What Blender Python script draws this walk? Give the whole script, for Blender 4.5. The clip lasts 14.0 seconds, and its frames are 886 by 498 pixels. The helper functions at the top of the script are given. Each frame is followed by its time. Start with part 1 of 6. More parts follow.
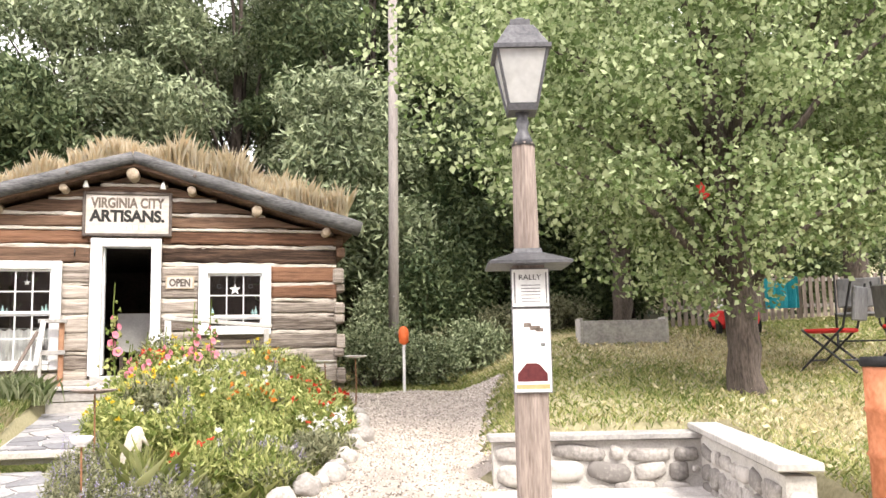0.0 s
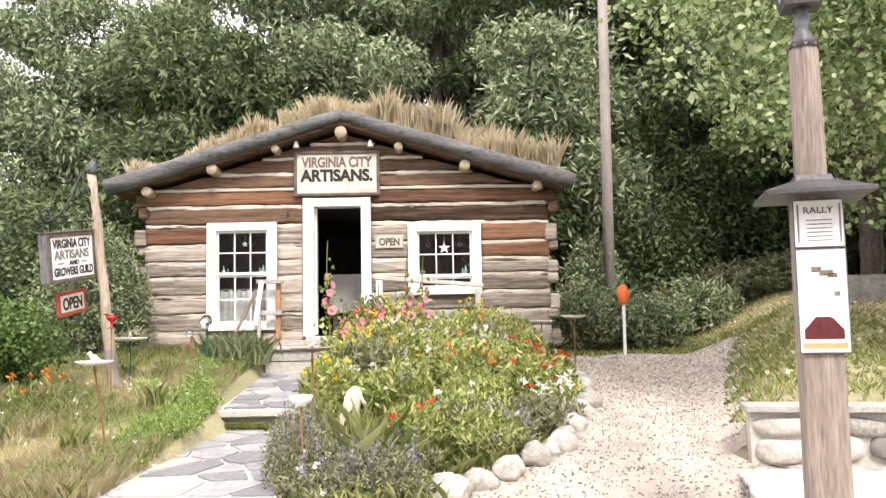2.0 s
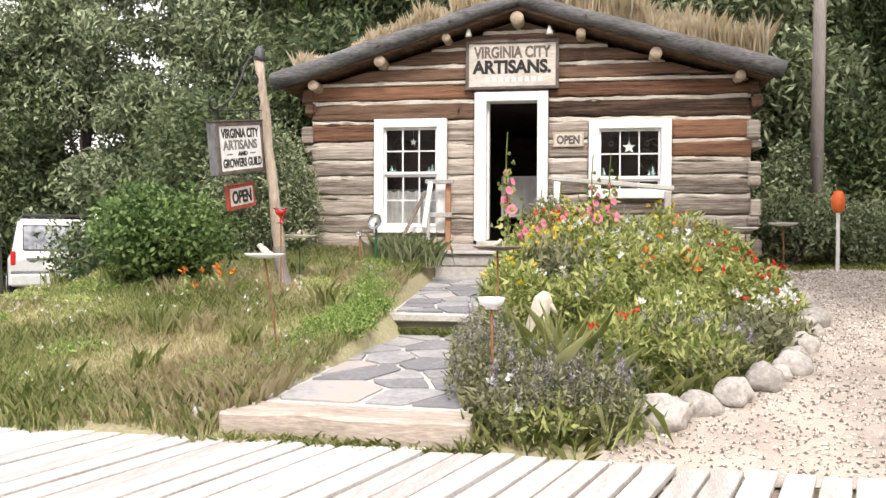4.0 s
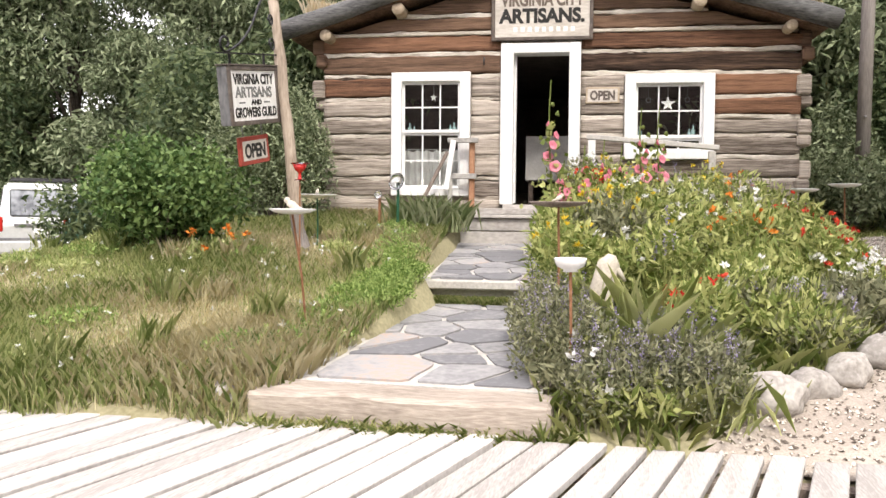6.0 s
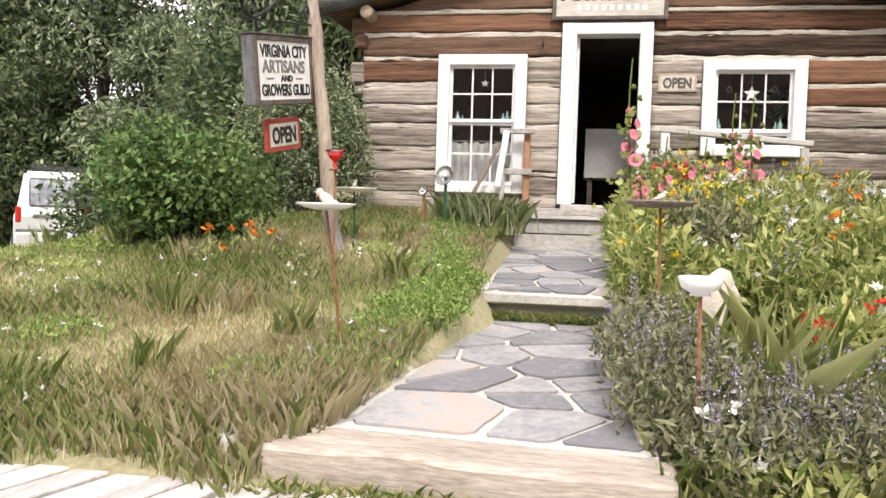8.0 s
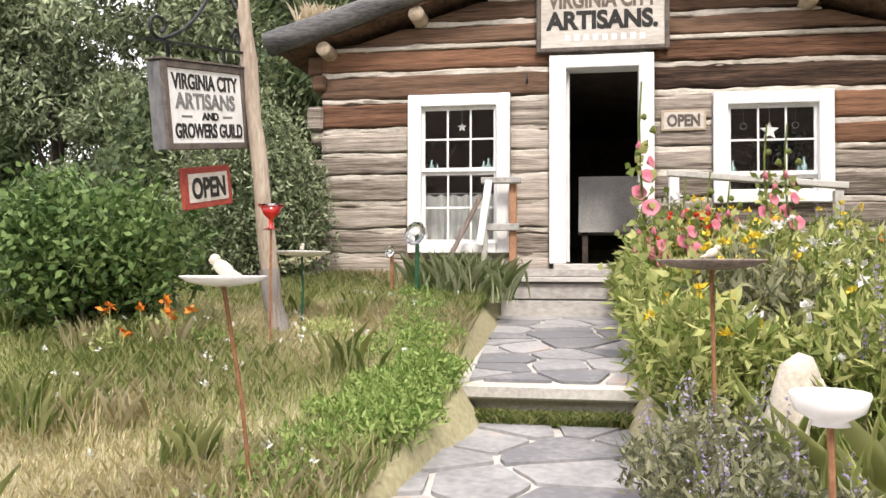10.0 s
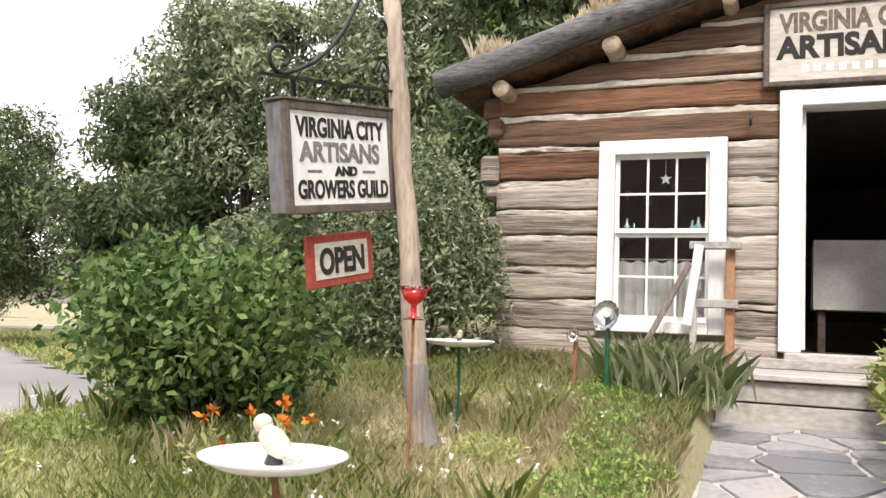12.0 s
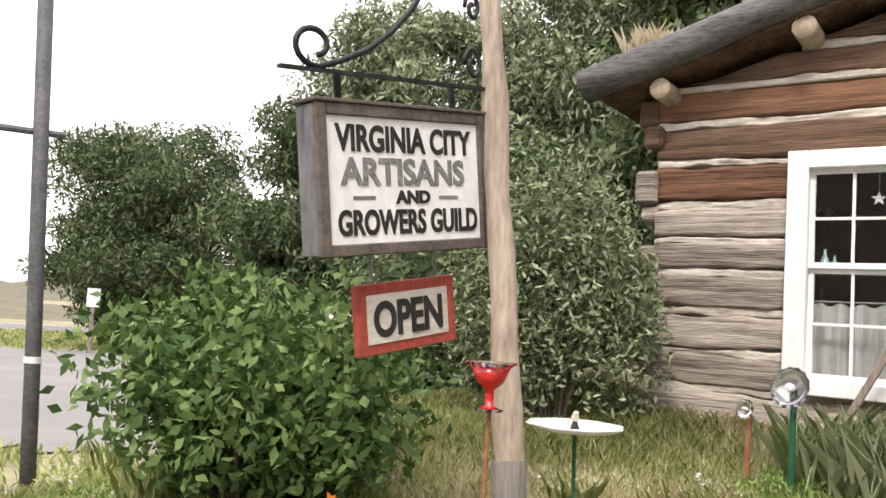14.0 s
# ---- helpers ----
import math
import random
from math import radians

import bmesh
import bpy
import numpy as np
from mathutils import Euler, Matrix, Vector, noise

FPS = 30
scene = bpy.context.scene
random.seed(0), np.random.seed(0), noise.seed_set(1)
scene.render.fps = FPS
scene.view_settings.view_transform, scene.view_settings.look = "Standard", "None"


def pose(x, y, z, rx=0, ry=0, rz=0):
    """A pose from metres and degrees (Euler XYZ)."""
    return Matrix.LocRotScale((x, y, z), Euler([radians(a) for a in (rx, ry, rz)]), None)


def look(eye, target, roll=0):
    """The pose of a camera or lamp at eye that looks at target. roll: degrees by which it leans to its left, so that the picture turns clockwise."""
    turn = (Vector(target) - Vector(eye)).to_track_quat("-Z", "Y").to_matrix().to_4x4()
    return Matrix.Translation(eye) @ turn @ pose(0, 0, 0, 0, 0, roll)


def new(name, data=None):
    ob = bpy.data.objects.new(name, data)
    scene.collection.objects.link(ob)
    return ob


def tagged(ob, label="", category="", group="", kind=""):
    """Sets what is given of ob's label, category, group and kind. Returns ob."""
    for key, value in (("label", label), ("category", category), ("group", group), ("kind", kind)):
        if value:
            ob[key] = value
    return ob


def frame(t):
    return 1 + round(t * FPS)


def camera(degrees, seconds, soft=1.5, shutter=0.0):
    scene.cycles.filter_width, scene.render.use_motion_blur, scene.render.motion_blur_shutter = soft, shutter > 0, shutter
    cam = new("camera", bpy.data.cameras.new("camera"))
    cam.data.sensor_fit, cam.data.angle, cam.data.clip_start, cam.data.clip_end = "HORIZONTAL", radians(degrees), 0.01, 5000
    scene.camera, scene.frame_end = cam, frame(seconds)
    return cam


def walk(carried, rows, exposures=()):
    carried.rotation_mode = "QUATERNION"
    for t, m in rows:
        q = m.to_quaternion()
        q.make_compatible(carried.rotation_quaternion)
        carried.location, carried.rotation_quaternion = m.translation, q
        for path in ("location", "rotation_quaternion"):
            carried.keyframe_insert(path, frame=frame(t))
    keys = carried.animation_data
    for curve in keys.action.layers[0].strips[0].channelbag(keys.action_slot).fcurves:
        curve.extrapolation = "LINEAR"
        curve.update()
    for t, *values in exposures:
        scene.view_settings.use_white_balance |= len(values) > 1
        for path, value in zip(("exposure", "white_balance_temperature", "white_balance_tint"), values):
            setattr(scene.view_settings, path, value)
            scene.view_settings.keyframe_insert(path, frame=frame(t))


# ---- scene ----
cam = camera(54.5, 14.0)
PATH = [
    (0, (-0.066, -0.334, 0.489), (0.421, 1.591, 0.733), -1.2),
    (0.5, (-0.095, -0.215, 0.483), (0.328, 1.729, 0.689), -0.9),
    (1, (-0.2, 0.004, 0.455), (0.177, 1.958, 0.649), -1.4),
    (1.5, (-0.227, 0.24, 0.434), (0.062, 2.211, 0.615), -2.4),
    (2, (-0.206, 0.546, 0.417), (-0.168, 2.538, 0.592), -1.1),
    (2.5, (-0.328, 0.8, 0.338), (-0.374, 2.798, 0.415), 0.0),
    (3, (-0.47, 1.003, 0.333), (-0.623, 2.997, 0.309), -1.1),
    (3.5, (-0.495, 1.247, 0.309), (-0.733, 3.233, 0.319), -0.5),
    (4, (-0.584, 1.479, 0.278), (-0.9, 3.454, 0.259), 0.3),
    (4.2, (-0.64, 1.536, 0.259), (-0.972, 3.508, 0.214), 1.6),
    (6.5, (-1.229, 2.53, 0.144), (-1.515, 4.508, 0.063), 0.4),
    (7, (-1.295, 2.826, 0.149), (-1.637, 4.796, 0.096), 0.8),
    (7.5, (-1.412, 3.087, 0.144), (-1.785, 5.05, 0.058), 1.8),
    (9.8, (-1.709, 4.668, 0.151), (-2.008, 6.646, 0.177), 0.9),
    (10, (-1.672, 4.811, 0.189), (-2.004, 6.783, 0.244), 0.2),
    (10.5, (-1.79, 5.138, 0.313), (-2.273, 7.078, 0.333), 1.5),
    (11, (-1.929, 5.455, 0.39), (-2.426, 7.39, 0.483), -0.8),
    (11.5, (-1.971, 5.761, 0.424), (-2.573, 7.664, 0.542), -0.1),
    (12, (-1.956, 6.137, 0.476), (-2.706, 7.985, 0.626), 2.2),
    (12.5, (-2.016, 6.41, 0.49), (-2.835, 8.219, 0.728), 0.2),
    (13, (-2.038, 6.764, 0.528), (-2.931, 8.536, 0.777), 0.3),
    (13.5, (-2.01, 7.099, 0.671), (-3.07, 8.785, 0.859), 2.4),
    (14, (-2.134, 7.359, 0.73), (-3.26, 9.004, 0.889), 3.7),
]
walk(cam, [(t, look(eye, target, roll)) for t, eye, target, roll in PATH], exposures=[(0, 1.32), (2, 1.15), (4, 0.84), (8, 0.76), (11.5, 0.84), (12.6, 0.68), (14, 0.66)])

# ---- world and sun ----
world = bpy.data.worlds.new("world")
scene.world = world
world.use_nodes = True
wn, wl = world.node_tree.nodes, world.node_tree.links
sky = wn.new("ShaderNodeTexSky")
sky.sky_type, sky.sun_disc = "NISHITA", False
sky.sun_elevation, sky.sun_rotation = radians(50), radians(164)
veil = wn.new("ShaderNodeMix")
veil.data_type = "RGBA"
veil.inputs[0].default_value = 0.72
veil.inputs[7].default_value = (11.6, 10.6, 10.6, 1)
wl.new(sky.outputs[0], veil.inputs[6])
wl.new(veil.outputs[2], wn["Background"].inputs[0])
wn["Background"].inputs[1].default_value = 0.145
sun_data = bpy.data.lights.new("sun", "SUN")
sun_data.energy, sun_data.angle, sun_data.color = 2.2, radians(12), (1.0, 0.93, 0.84)
sun = new("sun", sun_data)
sun.matrix_world = look((6, -13, 26), (0, 8, 0))

# ---- materials ----


def mat(name, dark, light, rough=0.85, scale=4.0, fine=40.0, bump=0.3, stretch=(1, 1, 1), metal=0.0, rnd=0.0, island=0.0,
        translucent=0.0, spots=None, spec=0.3, depth=0.01):
    """A surface with broad stains and fine grain between two colours; rnd varies it by object, island by loose piece."""
    m = bpy.data.materials.new(name)
    m.use_nodes = True
    n, l = m.node_tree.nodes, m.node_tree.links
    b = n["Principled BSDF"]
    b.inputs["Roughness"].default_value, b.inputs["Metallic"].default_value = rough, metal
    b.inputs["Specular IOR Level"].default_value = spec
    co = n.new("ShaderNodeTexCoord")
    mp = n.new("ShaderNodeMapping")
    mp.inputs["Scale"].default_value = stretch
    l.new(co.outputs["Object"], mp.inputs[0])
    broad, grain = n.new("ShaderNodeTexNoise"), n.new("ShaderNodeTexNoise")
    for t, sc in ((broad, scale), (grain, fine)):
        t.inputs["Scale"].default_value, t.inputs["Detail"].default_value = sc, 5
        l.new(mp.outputs[0], t.inputs[0])
    total = n.new("ShaderNodeMath")
    total.operation = "MULTIPLY_ADD"
    total.inputs[1].default_value = 0.5
    l.new(grain.outputs[0], total.inputs[0])
    half = n.new("ShaderNodeMath")
    half.operation = "MULTIPLY"
    half.inputs[1].default_value = 0.5
    l.new(broad.outputs[0], half.inputs[0])
    l.new(half.outputs[0], total.inputs[2])
    value = total.outputs[0]
    for amount, kind in ((rnd, "ShaderNodeObjectInfo"), (island, "ShaderNodeNewGeometry")):
        if amount:
            info = n.new(kind)
            out = info.outputs["Random"] if kind == "ShaderNodeObjectInfo" else info.outputs["Random Per Island"]
            add = n.new("ShaderNodeMath")
            add.operation = "MULTIPLY_ADD"
            add.inputs[1].default_value = amount
            l.new(out, add.inputs[0])
            off = n.new("ShaderNodeMath")
            off.operation = "SUBTRACT"
            off.inputs[1].default_value = amount / 2
            l.new(value, off.inputs[0])
            l.new(off.outputs[0], add.inputs[2])
            value = add.outputs[0]
    ramp = n.new("ShaderNodeValToRGB")
    e = ramp.color_ramp.elements
    e[0].position, e[0].color = 0.34, (*dark, 1)
    e[1].position, e[1].color = 0.66, (*light, 1)
    if spots:
        x = e.new(0.8)
        x.color = (*spots, 1)
    l.new(value, ramp.inputs[0])
    l.new(ramp.outputs[0], b.inputs["Base Color"])
    if bump:
        bp = n.new("ShaderNodeBump")
        bp.inputs["Strength"].default_value, bp.inputs["Distance"].default_value = bump, depth
        l.new(total.outputs[0], bp.inputs["Height"])
        l.new(bp.outputs[0], b.inputs["Normal"])
    if translucent:
        tr, mx = n.new("ShaderNodeBsdfTranslucent"), n.new("ShaderNodeMixShader")
        mx.inputs[0].default_value = translucent
        l.new(ramp.outputs[0], tr.inputs[0])
        l.new(b.outputs[0], mx.inputs[1])
        l.new(tr.outputs[0], mx.inputs[2])
        l.new(mx.outputs[0], n["Material Output"].inputs[0])
    return m


def leafy(name, dark, light, island=0.5, translucent=0.3):
    return mat(name, dark, light, rough=0.6, scale=0.7, fine=9, bump=0, island=island, translucent=translucent, spec=0.25)


def glass(name, tint, rough=0.02):
    m = bpy.data.materials.new(name)
    m.use_nodes = True
    b = m.node_tree.nodes["Principled BSDF"]
    b.inputs["Base Color"].default_value = (*tint, 1)
    b.inputs["Roughness"].default_value, b.inputs["Transmission Weight"].default_value = rough, 1.0
    return m


GREY_LOG = mat("weathered_log", (0.1, 0.078, 0.062), (0.54, 0.475, 0.41), 0.9, 5, 26, 1.0, (0.22, 1, 6), rnd=0.22, depth=0.02)
BROWN_LOG = mat("brown_log", (0.025, 0.014, 0.009), (0.2, 0.122, 0.08), 0.85, 5, 26, 1.0, (0.22, 1, 6), rnd=0.25, depth=0.02)
RED_LOG = mat("red_brown_log", (0.045, 0.021, 0.012), (0.26, 0.135, 0.08), 0.85, 5, 26, 1.0, (0.22, 1, 6), rnd=0.2, depth=0.02)
CHINK = mat("pale_chinking", (0.33, 0.29, 0.24), (0.7, 0.65, 0.58), 0.95, 4, 30, 0.7, (0.6, 1, 3), rnd=0.15)
ROOF_POLE = mat("grey_roof_pole", (0.045, 0.045, 0.047), (0.2, 0.197, 0.195), 0.85, 4, 30, 0.8, (0.4, 2, 2), rnd=0.1)
LOG_END = mat("cut_log_end", (0.3, 0.23, 0.16), (0.55, 0.46, 0.35), 0.9, 6, 40, 0.5)
WHITE = mat("white_paint", (0.66, 0.66, 0.66), (0.84, 0.84, 0.83), 0.55, 5, 30, 0.25, (1, 1, 0.3))
# the unlit room's shade is put into this dark colour, walls and furniture alike
ROOM_SHADE = mat("interior_boards_shade_tone", (0.05, 0.04, 0.032), (0.13, 0.1, 0.085), 0.9, 3, 20, 0.3)
PANE = glass("window_glass", (0.93, 0.95, 0.95))
CURTAIN = mat("lace_curtain", (0.5, 0.5, 0.5), (0.75, 0.75, 0.73), 0.95, 8, 60, 0.3, translucent=0.3)
CLOTH = mat("table_cloth", (0.42, 0.41, 0.39), (0.6, 0.59, 0.56), 0.95, 5, 60, 0.3)
SIGN_WHITE = mat("sign_white_paint", (0.7, 0.69, 0.675), (0.86, 0.855, 0.845), 0.6, 3, 24, 0.3, (1, 1, 0.5))
SIGN_CREAM = mat("sign_cream_paint", (0.4, 0.36, 0.31), (0.64, 0.6, 0.55), 0.7, 3, 24, 0.4, (0.5, 1, 2))
SIGN_FRAME = mat("sign_dark_frame", (0.06, 0.05, 0.045), (0.17, 0.14, 0.12), 0.75, 6, 40, 0.5)
SIGN_GREY = mat("sign_grey_box", (0.09, 0.09, 0.095), (0.22, 0.22, 0.225), 0.7, 4, 30, 0.4, (1, 1, 0.4))
BLACK = mat("black_lettering", (0.012, 0.012, 0.012), (0.035, 0.033, 0.03), 0.7, 10, 60, 0.1)
GREYLET = mat("faded_grey_lettering", (0.1, 0.1, 0.1), (0.27, 0.27, 0.26), 0.8, 18, 70, 0.1)
BROWNLET = mat("faded_brown_lettering", (0.07, 0.055, 0.045), (0.22, 0.18, 0.15), 0.8, 14, 60, 0.1)
RUST_RED = mat("red_sign_frame", (0.22, 0.035, 0.025), (0.4, 0.085, 0.06), 0.7, 5, 40, 0.4)
PALE_POLE = mat("peeled_pole", (0.22, 0.17, 0.13), (0.5, 0.42, 0.34), 0.85, 3, 26, 0.7, (2, 2, 0.4))
BARK = mat("bark", (0.03, 0.024, 0.02), (0.16, 0.13, 0.11), 0.95, 5, 26, 1.0, (2, 2, 0.5), depth=0.04)
UTIL = mat("utility_pole", (0.17, 0.15, 0.14), (0.33, 0.3, 0.28), 0.9, 3, 26, 0.5, (3, 3, 0.3))
OLD_WOOD = mat("old_post_wood", (0.13, 0.1, 0.085), (0.36, 0.3, 0.26), 0.9, 4, 26, 0.8, (3, 3, 0.3))
RAIL_WOOD = mat("grey_rail_wood", (0.26, 0.25, 0.235), (0.52, 0.5, 0.47), 0.9, 4, 30, 0.5, rnd=0.2)
RAW_POST = mat("reddish_post", (0.28, 0.14, 0.08), (0.44, 0.25, 0.15), 0.8, 4, 30, 0.4)
BOARD = mat("bleached_boards", (0.33, 0.31, 0.29), (0.61, 0.585, 0.56), 0.9, 3, 30, 0.5, (4, 0.5, 1), rnd=0.2)
PORCH = mat("porch_boards", (0.3, 0.28, 0.26), (0.56, 0.53, 0.5), 0.9, 3, 30, 0.5, (0.5, 4, 1), rnd=0.2)
TIMBER = mat("step_timber", (0.24, 0.2, 0.165), (0.52, 0.455, 0.39), 0.9, 3, 26, 0.7, (0.5, 3, 3))
FLAG = mat("flagstone", (0.17, 0.17, 0.18), (0.34, 0.335, 0.335), 0.8, 3, 22, 0.5, rnd=0.4, spots=(0.42, 0.33, 0.28))
MORTAR = mat("pale_mortar", (0.36, 0.34, 0.31), (0.58, 0.56, 0.52), 0.95, 5, 50, 0.6)
STONE = mat("fieldstone", (0.2, 0.185, 0.17), (0.5, 0.47, 0.43), 0.85, 5, 30, 0.6, rnd=0.4)
BOULDER = mat("pale_boulder", (0.26, 0.24, 0.22), (0.56, 0.53, 0.49), 0.85, 6, 40, 0.5, rnd=0.25)
GRAVEL = mat("gravel", (0.28, 0.24, 0.205), (0.5, 0.445, 0.385), 0.95, 3, 90, 0.8)
PEBBLE = mat("pebbles", (0.15, 0.125, 0.105), (0.72, 0.66, 0.58), 0.9, 5, 30, 0.2, island=0.8)
SOIL = mat("grassy_soil", (0.2, 0.18, 0.1), (0.38, 0.35, 0.22), 0.98, 0.6, 30, 0.6)
ASPHALT = mat("worn_asphalt", (0.2, 0.195, 0.19), (0.3, 0.29, 0.28), 0.95, 0.5, 60, 0.4)
ROADTAR = mat("road_asphalt", (0.16, 0.16, 0.165), (0.23, 0.23, 0.235), 0.9, 0.5, 60, 0.3)
GRASS = leafy("lawn_grass", (0.28, 0.35, 0.11), (0.66, 0.68, 0.34), 0.8, 0.55)
DRYGRASS = leafy("dry_grass", (0.6, 0.53, 0.3), (0.86, 0.79, 0.55), 0.6, 0.5)
ROOFGRASS = leafy("golden_roof_grass", (0.8, 0.68, 0.46), (0.95, 0.88, 0.72), 0.6, 0.62)
TURF = leafy("short_turf", (0.22, 0.29, 0.08), (0.54, 0.54, 0.24), 0.8, 0.45)
WILLOW = leafy("willow_leaves", (0.09, 0.12, 0.058), (0.36, 0.41, 0.25), 0.6, 0.25)
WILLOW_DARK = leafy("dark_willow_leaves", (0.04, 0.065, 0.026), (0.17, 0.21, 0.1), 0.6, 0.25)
WILLOW_LIGHT = leafy("yellow_green_leaves", (0.16, 0.25, 0.04), (0.42, 0.5, 0.13), 0.6, 0.3)
COTTON = leafy("cottonwood_leaves", (0.14, 0.2, 0.07), (0.5, 0.57, 0.33), 0.7, 0.42)
BUSHLEAF = leafy("bush_leaves", (0.05, 0.1, 0.025), (0.2, 0.29, 0.1), 0.6, 0.25)
HERB = leafy("herb_leaves", (0.16, 0.21, 0.05), (0.52, 0.54, 0.22), 0.7, 0.38)
HERB_GREY = leafy("grey_herb_leaves", (0.12, 0.13, 0.07), (0.3, 0.3, 0.18), 0.7, 0.25)
CLOVER = leafy("low_weed_leaves", (0.12, 0.2, 0.04), (0.38, 0.48, 0.16), 0.7, 0.4)
IRIS = leafy("strap_leaves", (0.28, 0.36, 0.15), (0.62, 0.66, 0.42), 0.7, 0.4)
PALE_STRAP = leafy("pale_strap_leaves", (0.4, 0.46, 0.16), (0.7, 0.72, 0.36), 0.7, 0.5)
PETALS = {
    "white": leafy("white_petals", (0.7, 0.7, 0.68), (0.85, 0.85, 0.83), 0.3, 0.2),
    "yellow": leafy("yellow_petals", (0.7, 0.5, 0.03), (0.85, 0.68, 0.1), 0.3, 0.2),
    "orange": leafy("orange_petals", (0.6, 0.16, 0.02), (0.8, 0.3, 0.05), 0.3, 0.2),
    "red": leafy("red_petals", (0.5, 0.03, 0.02), (0.75, 0.1, 0.05), 0.3, 0.2),
    "pink": leafy("pink_petals", (0.72, 0.2, 0.3), (0.88, 0.5, 0.55), 0.4, 0.3),
    "purple": leafy("purple_petals", (0.24, 0.2, 0.36), (0.44, 0.4, 0.54), 0.4, 0.2),
}
IRON = mat("black_iron", (0.02, 0.02, 0.022), (0.06, 0.06, 0.062), 0.5, 8, 50, 0.2, metal=0.6)
LAMP_METAL = mat("grey_lamp_metal", (0.05, 0.05, 0.055), (0.14, 0.14, 0.145), 0.5, 6, 40, 0.2, metal=0.4)
GALV = mat("galvanised_pipe", (0.2, 0.2, 0.2), (0.36, 0.36, 0.36), 0.5, 6, 40, 0.2, metal=0.6)
RUST = mat("rusty_rod", (0.16, 0.07, 0.035), (0.33, 0.17, 0.09), 0.85, 8, 60, 0.4)
GREENROD = mat("green_rod", (0.01, 0.06, 0.03), (0.03, 0.12, 0.06), 0.5, 8, 50, 0.1)
CHINA = mat("white_china", (0.74, 0.74, 0.72), (0.85, 0.85, 0.84), 0.2, 6, 40, 0.03, spec=0.5)
CAST = mat("cast_figure", (0.42, 0.37, 0.3), (0.68, 0.63, 0.54), 0.8, 9, 60, 0.4)
REDGLASS = mat("red_glass", (0.4, 0.008, 0.01), (0.62, 0.03, 0.025), 0.12, 6, 40, 0.02, spec=0.6)
CLEARGLASS = glass("clear_glass", (0.9, 0.93, 0.95), 0.1)
FROST = mat("frosted_lamp_glass", (0.6, 0.6, 0.58), (0.75, 0.75, 0.73), 0.3, 5, 20, 0.05, translucent=0.5)
ORANGE = mat("orange_plastic", (0.65, 0.1, 0.02), (0.82, 0.2, 0.06), 0.5, 6, 40, 0.05)
BARREL = mat("weathered_orange_barrel", (0.4, 0.13, 0.05), (0.72, 0.3, 0.16), 0.75, 5, 22, 0.3, spots=(0.7, 0.6, 0.5))
PAPER = mat("notice_paper", (0.66, 0.66, 0.64), (0.82, 0.82, 0.8), 0.6, 4, 30, 0.05)
RED_FABRIC = mat("red_fabric", (0.45, 0.02, 0.02), (0.68, 0.05, 0.045), 0.9, 6, 60, 0.2)
TEAL = mat("turquoise_fabric", (0.02, 0.3, 0.38), (0.06, 0.5, 0.6), 0.9, 6, 60, 0.2)
CAR_WHITE = mat("silver_car_paint", (0.5, 0.51, 0.5), (0.62, 0.63, 0.62), 0.3, 2, 20, 0, metal=0.2, spec=0.5)
CAR_GREEN = mat("dark_green_car_paint", (0.01, 0.05, 0.035), (0.02, 0.09, 0.065), 0.3, 2, 20, 0, spec=0.5)
CAR_GLASS = mat("car_window", (0.02, 0.025, 0.03), (0.05, 0.055, 0.06), 0.05, 2, 20, 0, spec=0.8)
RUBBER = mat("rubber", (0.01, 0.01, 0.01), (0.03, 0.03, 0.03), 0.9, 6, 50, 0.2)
TAIL = mat("tail_lamp", (0.35, 0.01, 0.01), (0.5, 0.03, 0.02), 0.2, 6, 50, 0, spec=0.6)
PIPE = mat("dark_painted_pipe", (0.05, 0.052, 0.055), (0.14, 0.14, 0.145), 0.6, 6, 40, 0.2)
# pale patches in the base colour stand in for clouds mirrored in the glass
REAR_GLASS = mat("rear_glass_painted_reflection", (0.05, 0.055, 0.06), (0.4, 0.42, 0.43), 0.08, 2, 9, 0, metal=0.5, spec=0.8)
HILL = mat("dry_hillside", (0.09, 0.088, 0.06), (0.2, 0.185, 0.125), 1.0, 0.02, 0.5, 0)

# ---- helpers for building ----
rng = np.random.default_rng(7)


def mesh_of(name, bm, m=None, smooth=False):
    me = bpy.data.meshes.new(name)
    bm.normal_update()
    bm.to_mesh(me)
    bm.free()
    if m:
        me.materials.append(m)
    if smooth:
        me.polygons.foreach_set("use_smooth", np.ones(len(me.polygons), bool))
    return me


def part(name, bm, m, parent, label="", smooth=False, kind=""):
    ob = new(name, mesh_of(name, bm, m, smooth))
    ob.parent = parent
    return tagged(ob, label, kind=kind)


def thing(name, at, label, category, group="", turn=0.0):
    ob = new(name)
    ob.empty_display_size = 0.1
    ob.matrix_world = pose(*at, 0, 0, turn)
    return tagged(ob, label, category, group)


def structure(name, bm, m, label="", smooth=False):
    return tagged(new(name, mesh_of(name, bm, m, smooth)), label, kind="structure")


def box(bm, x0, x1, y0, y1, z0, z1, bevel=0.0, m=None):
    r = bmesh.ops.create_cube(bm, size=1, matrix=Matrix.LocRotScale(((x0 + x1) / 2, (y0 + y1) / 2, (z0 + z1) / 2), None, (x1 - x0, y1 - y0, z1 - z0)))
    vs = r["verts"]
    if bevel:
        es = list({e for v in vs for e in v.link_edges})
        b = bmesh.ops.bevel(bm, geom=es, offset=bevel, segments=1, affect="EDGES")
        vs = list({v for f in b["faces"] for v in f.verts} | {v for v in vs if v.is_valid})
    if m:
        bmesh.ops.transform(bm, matrix=m, verts=vs)
    return vs


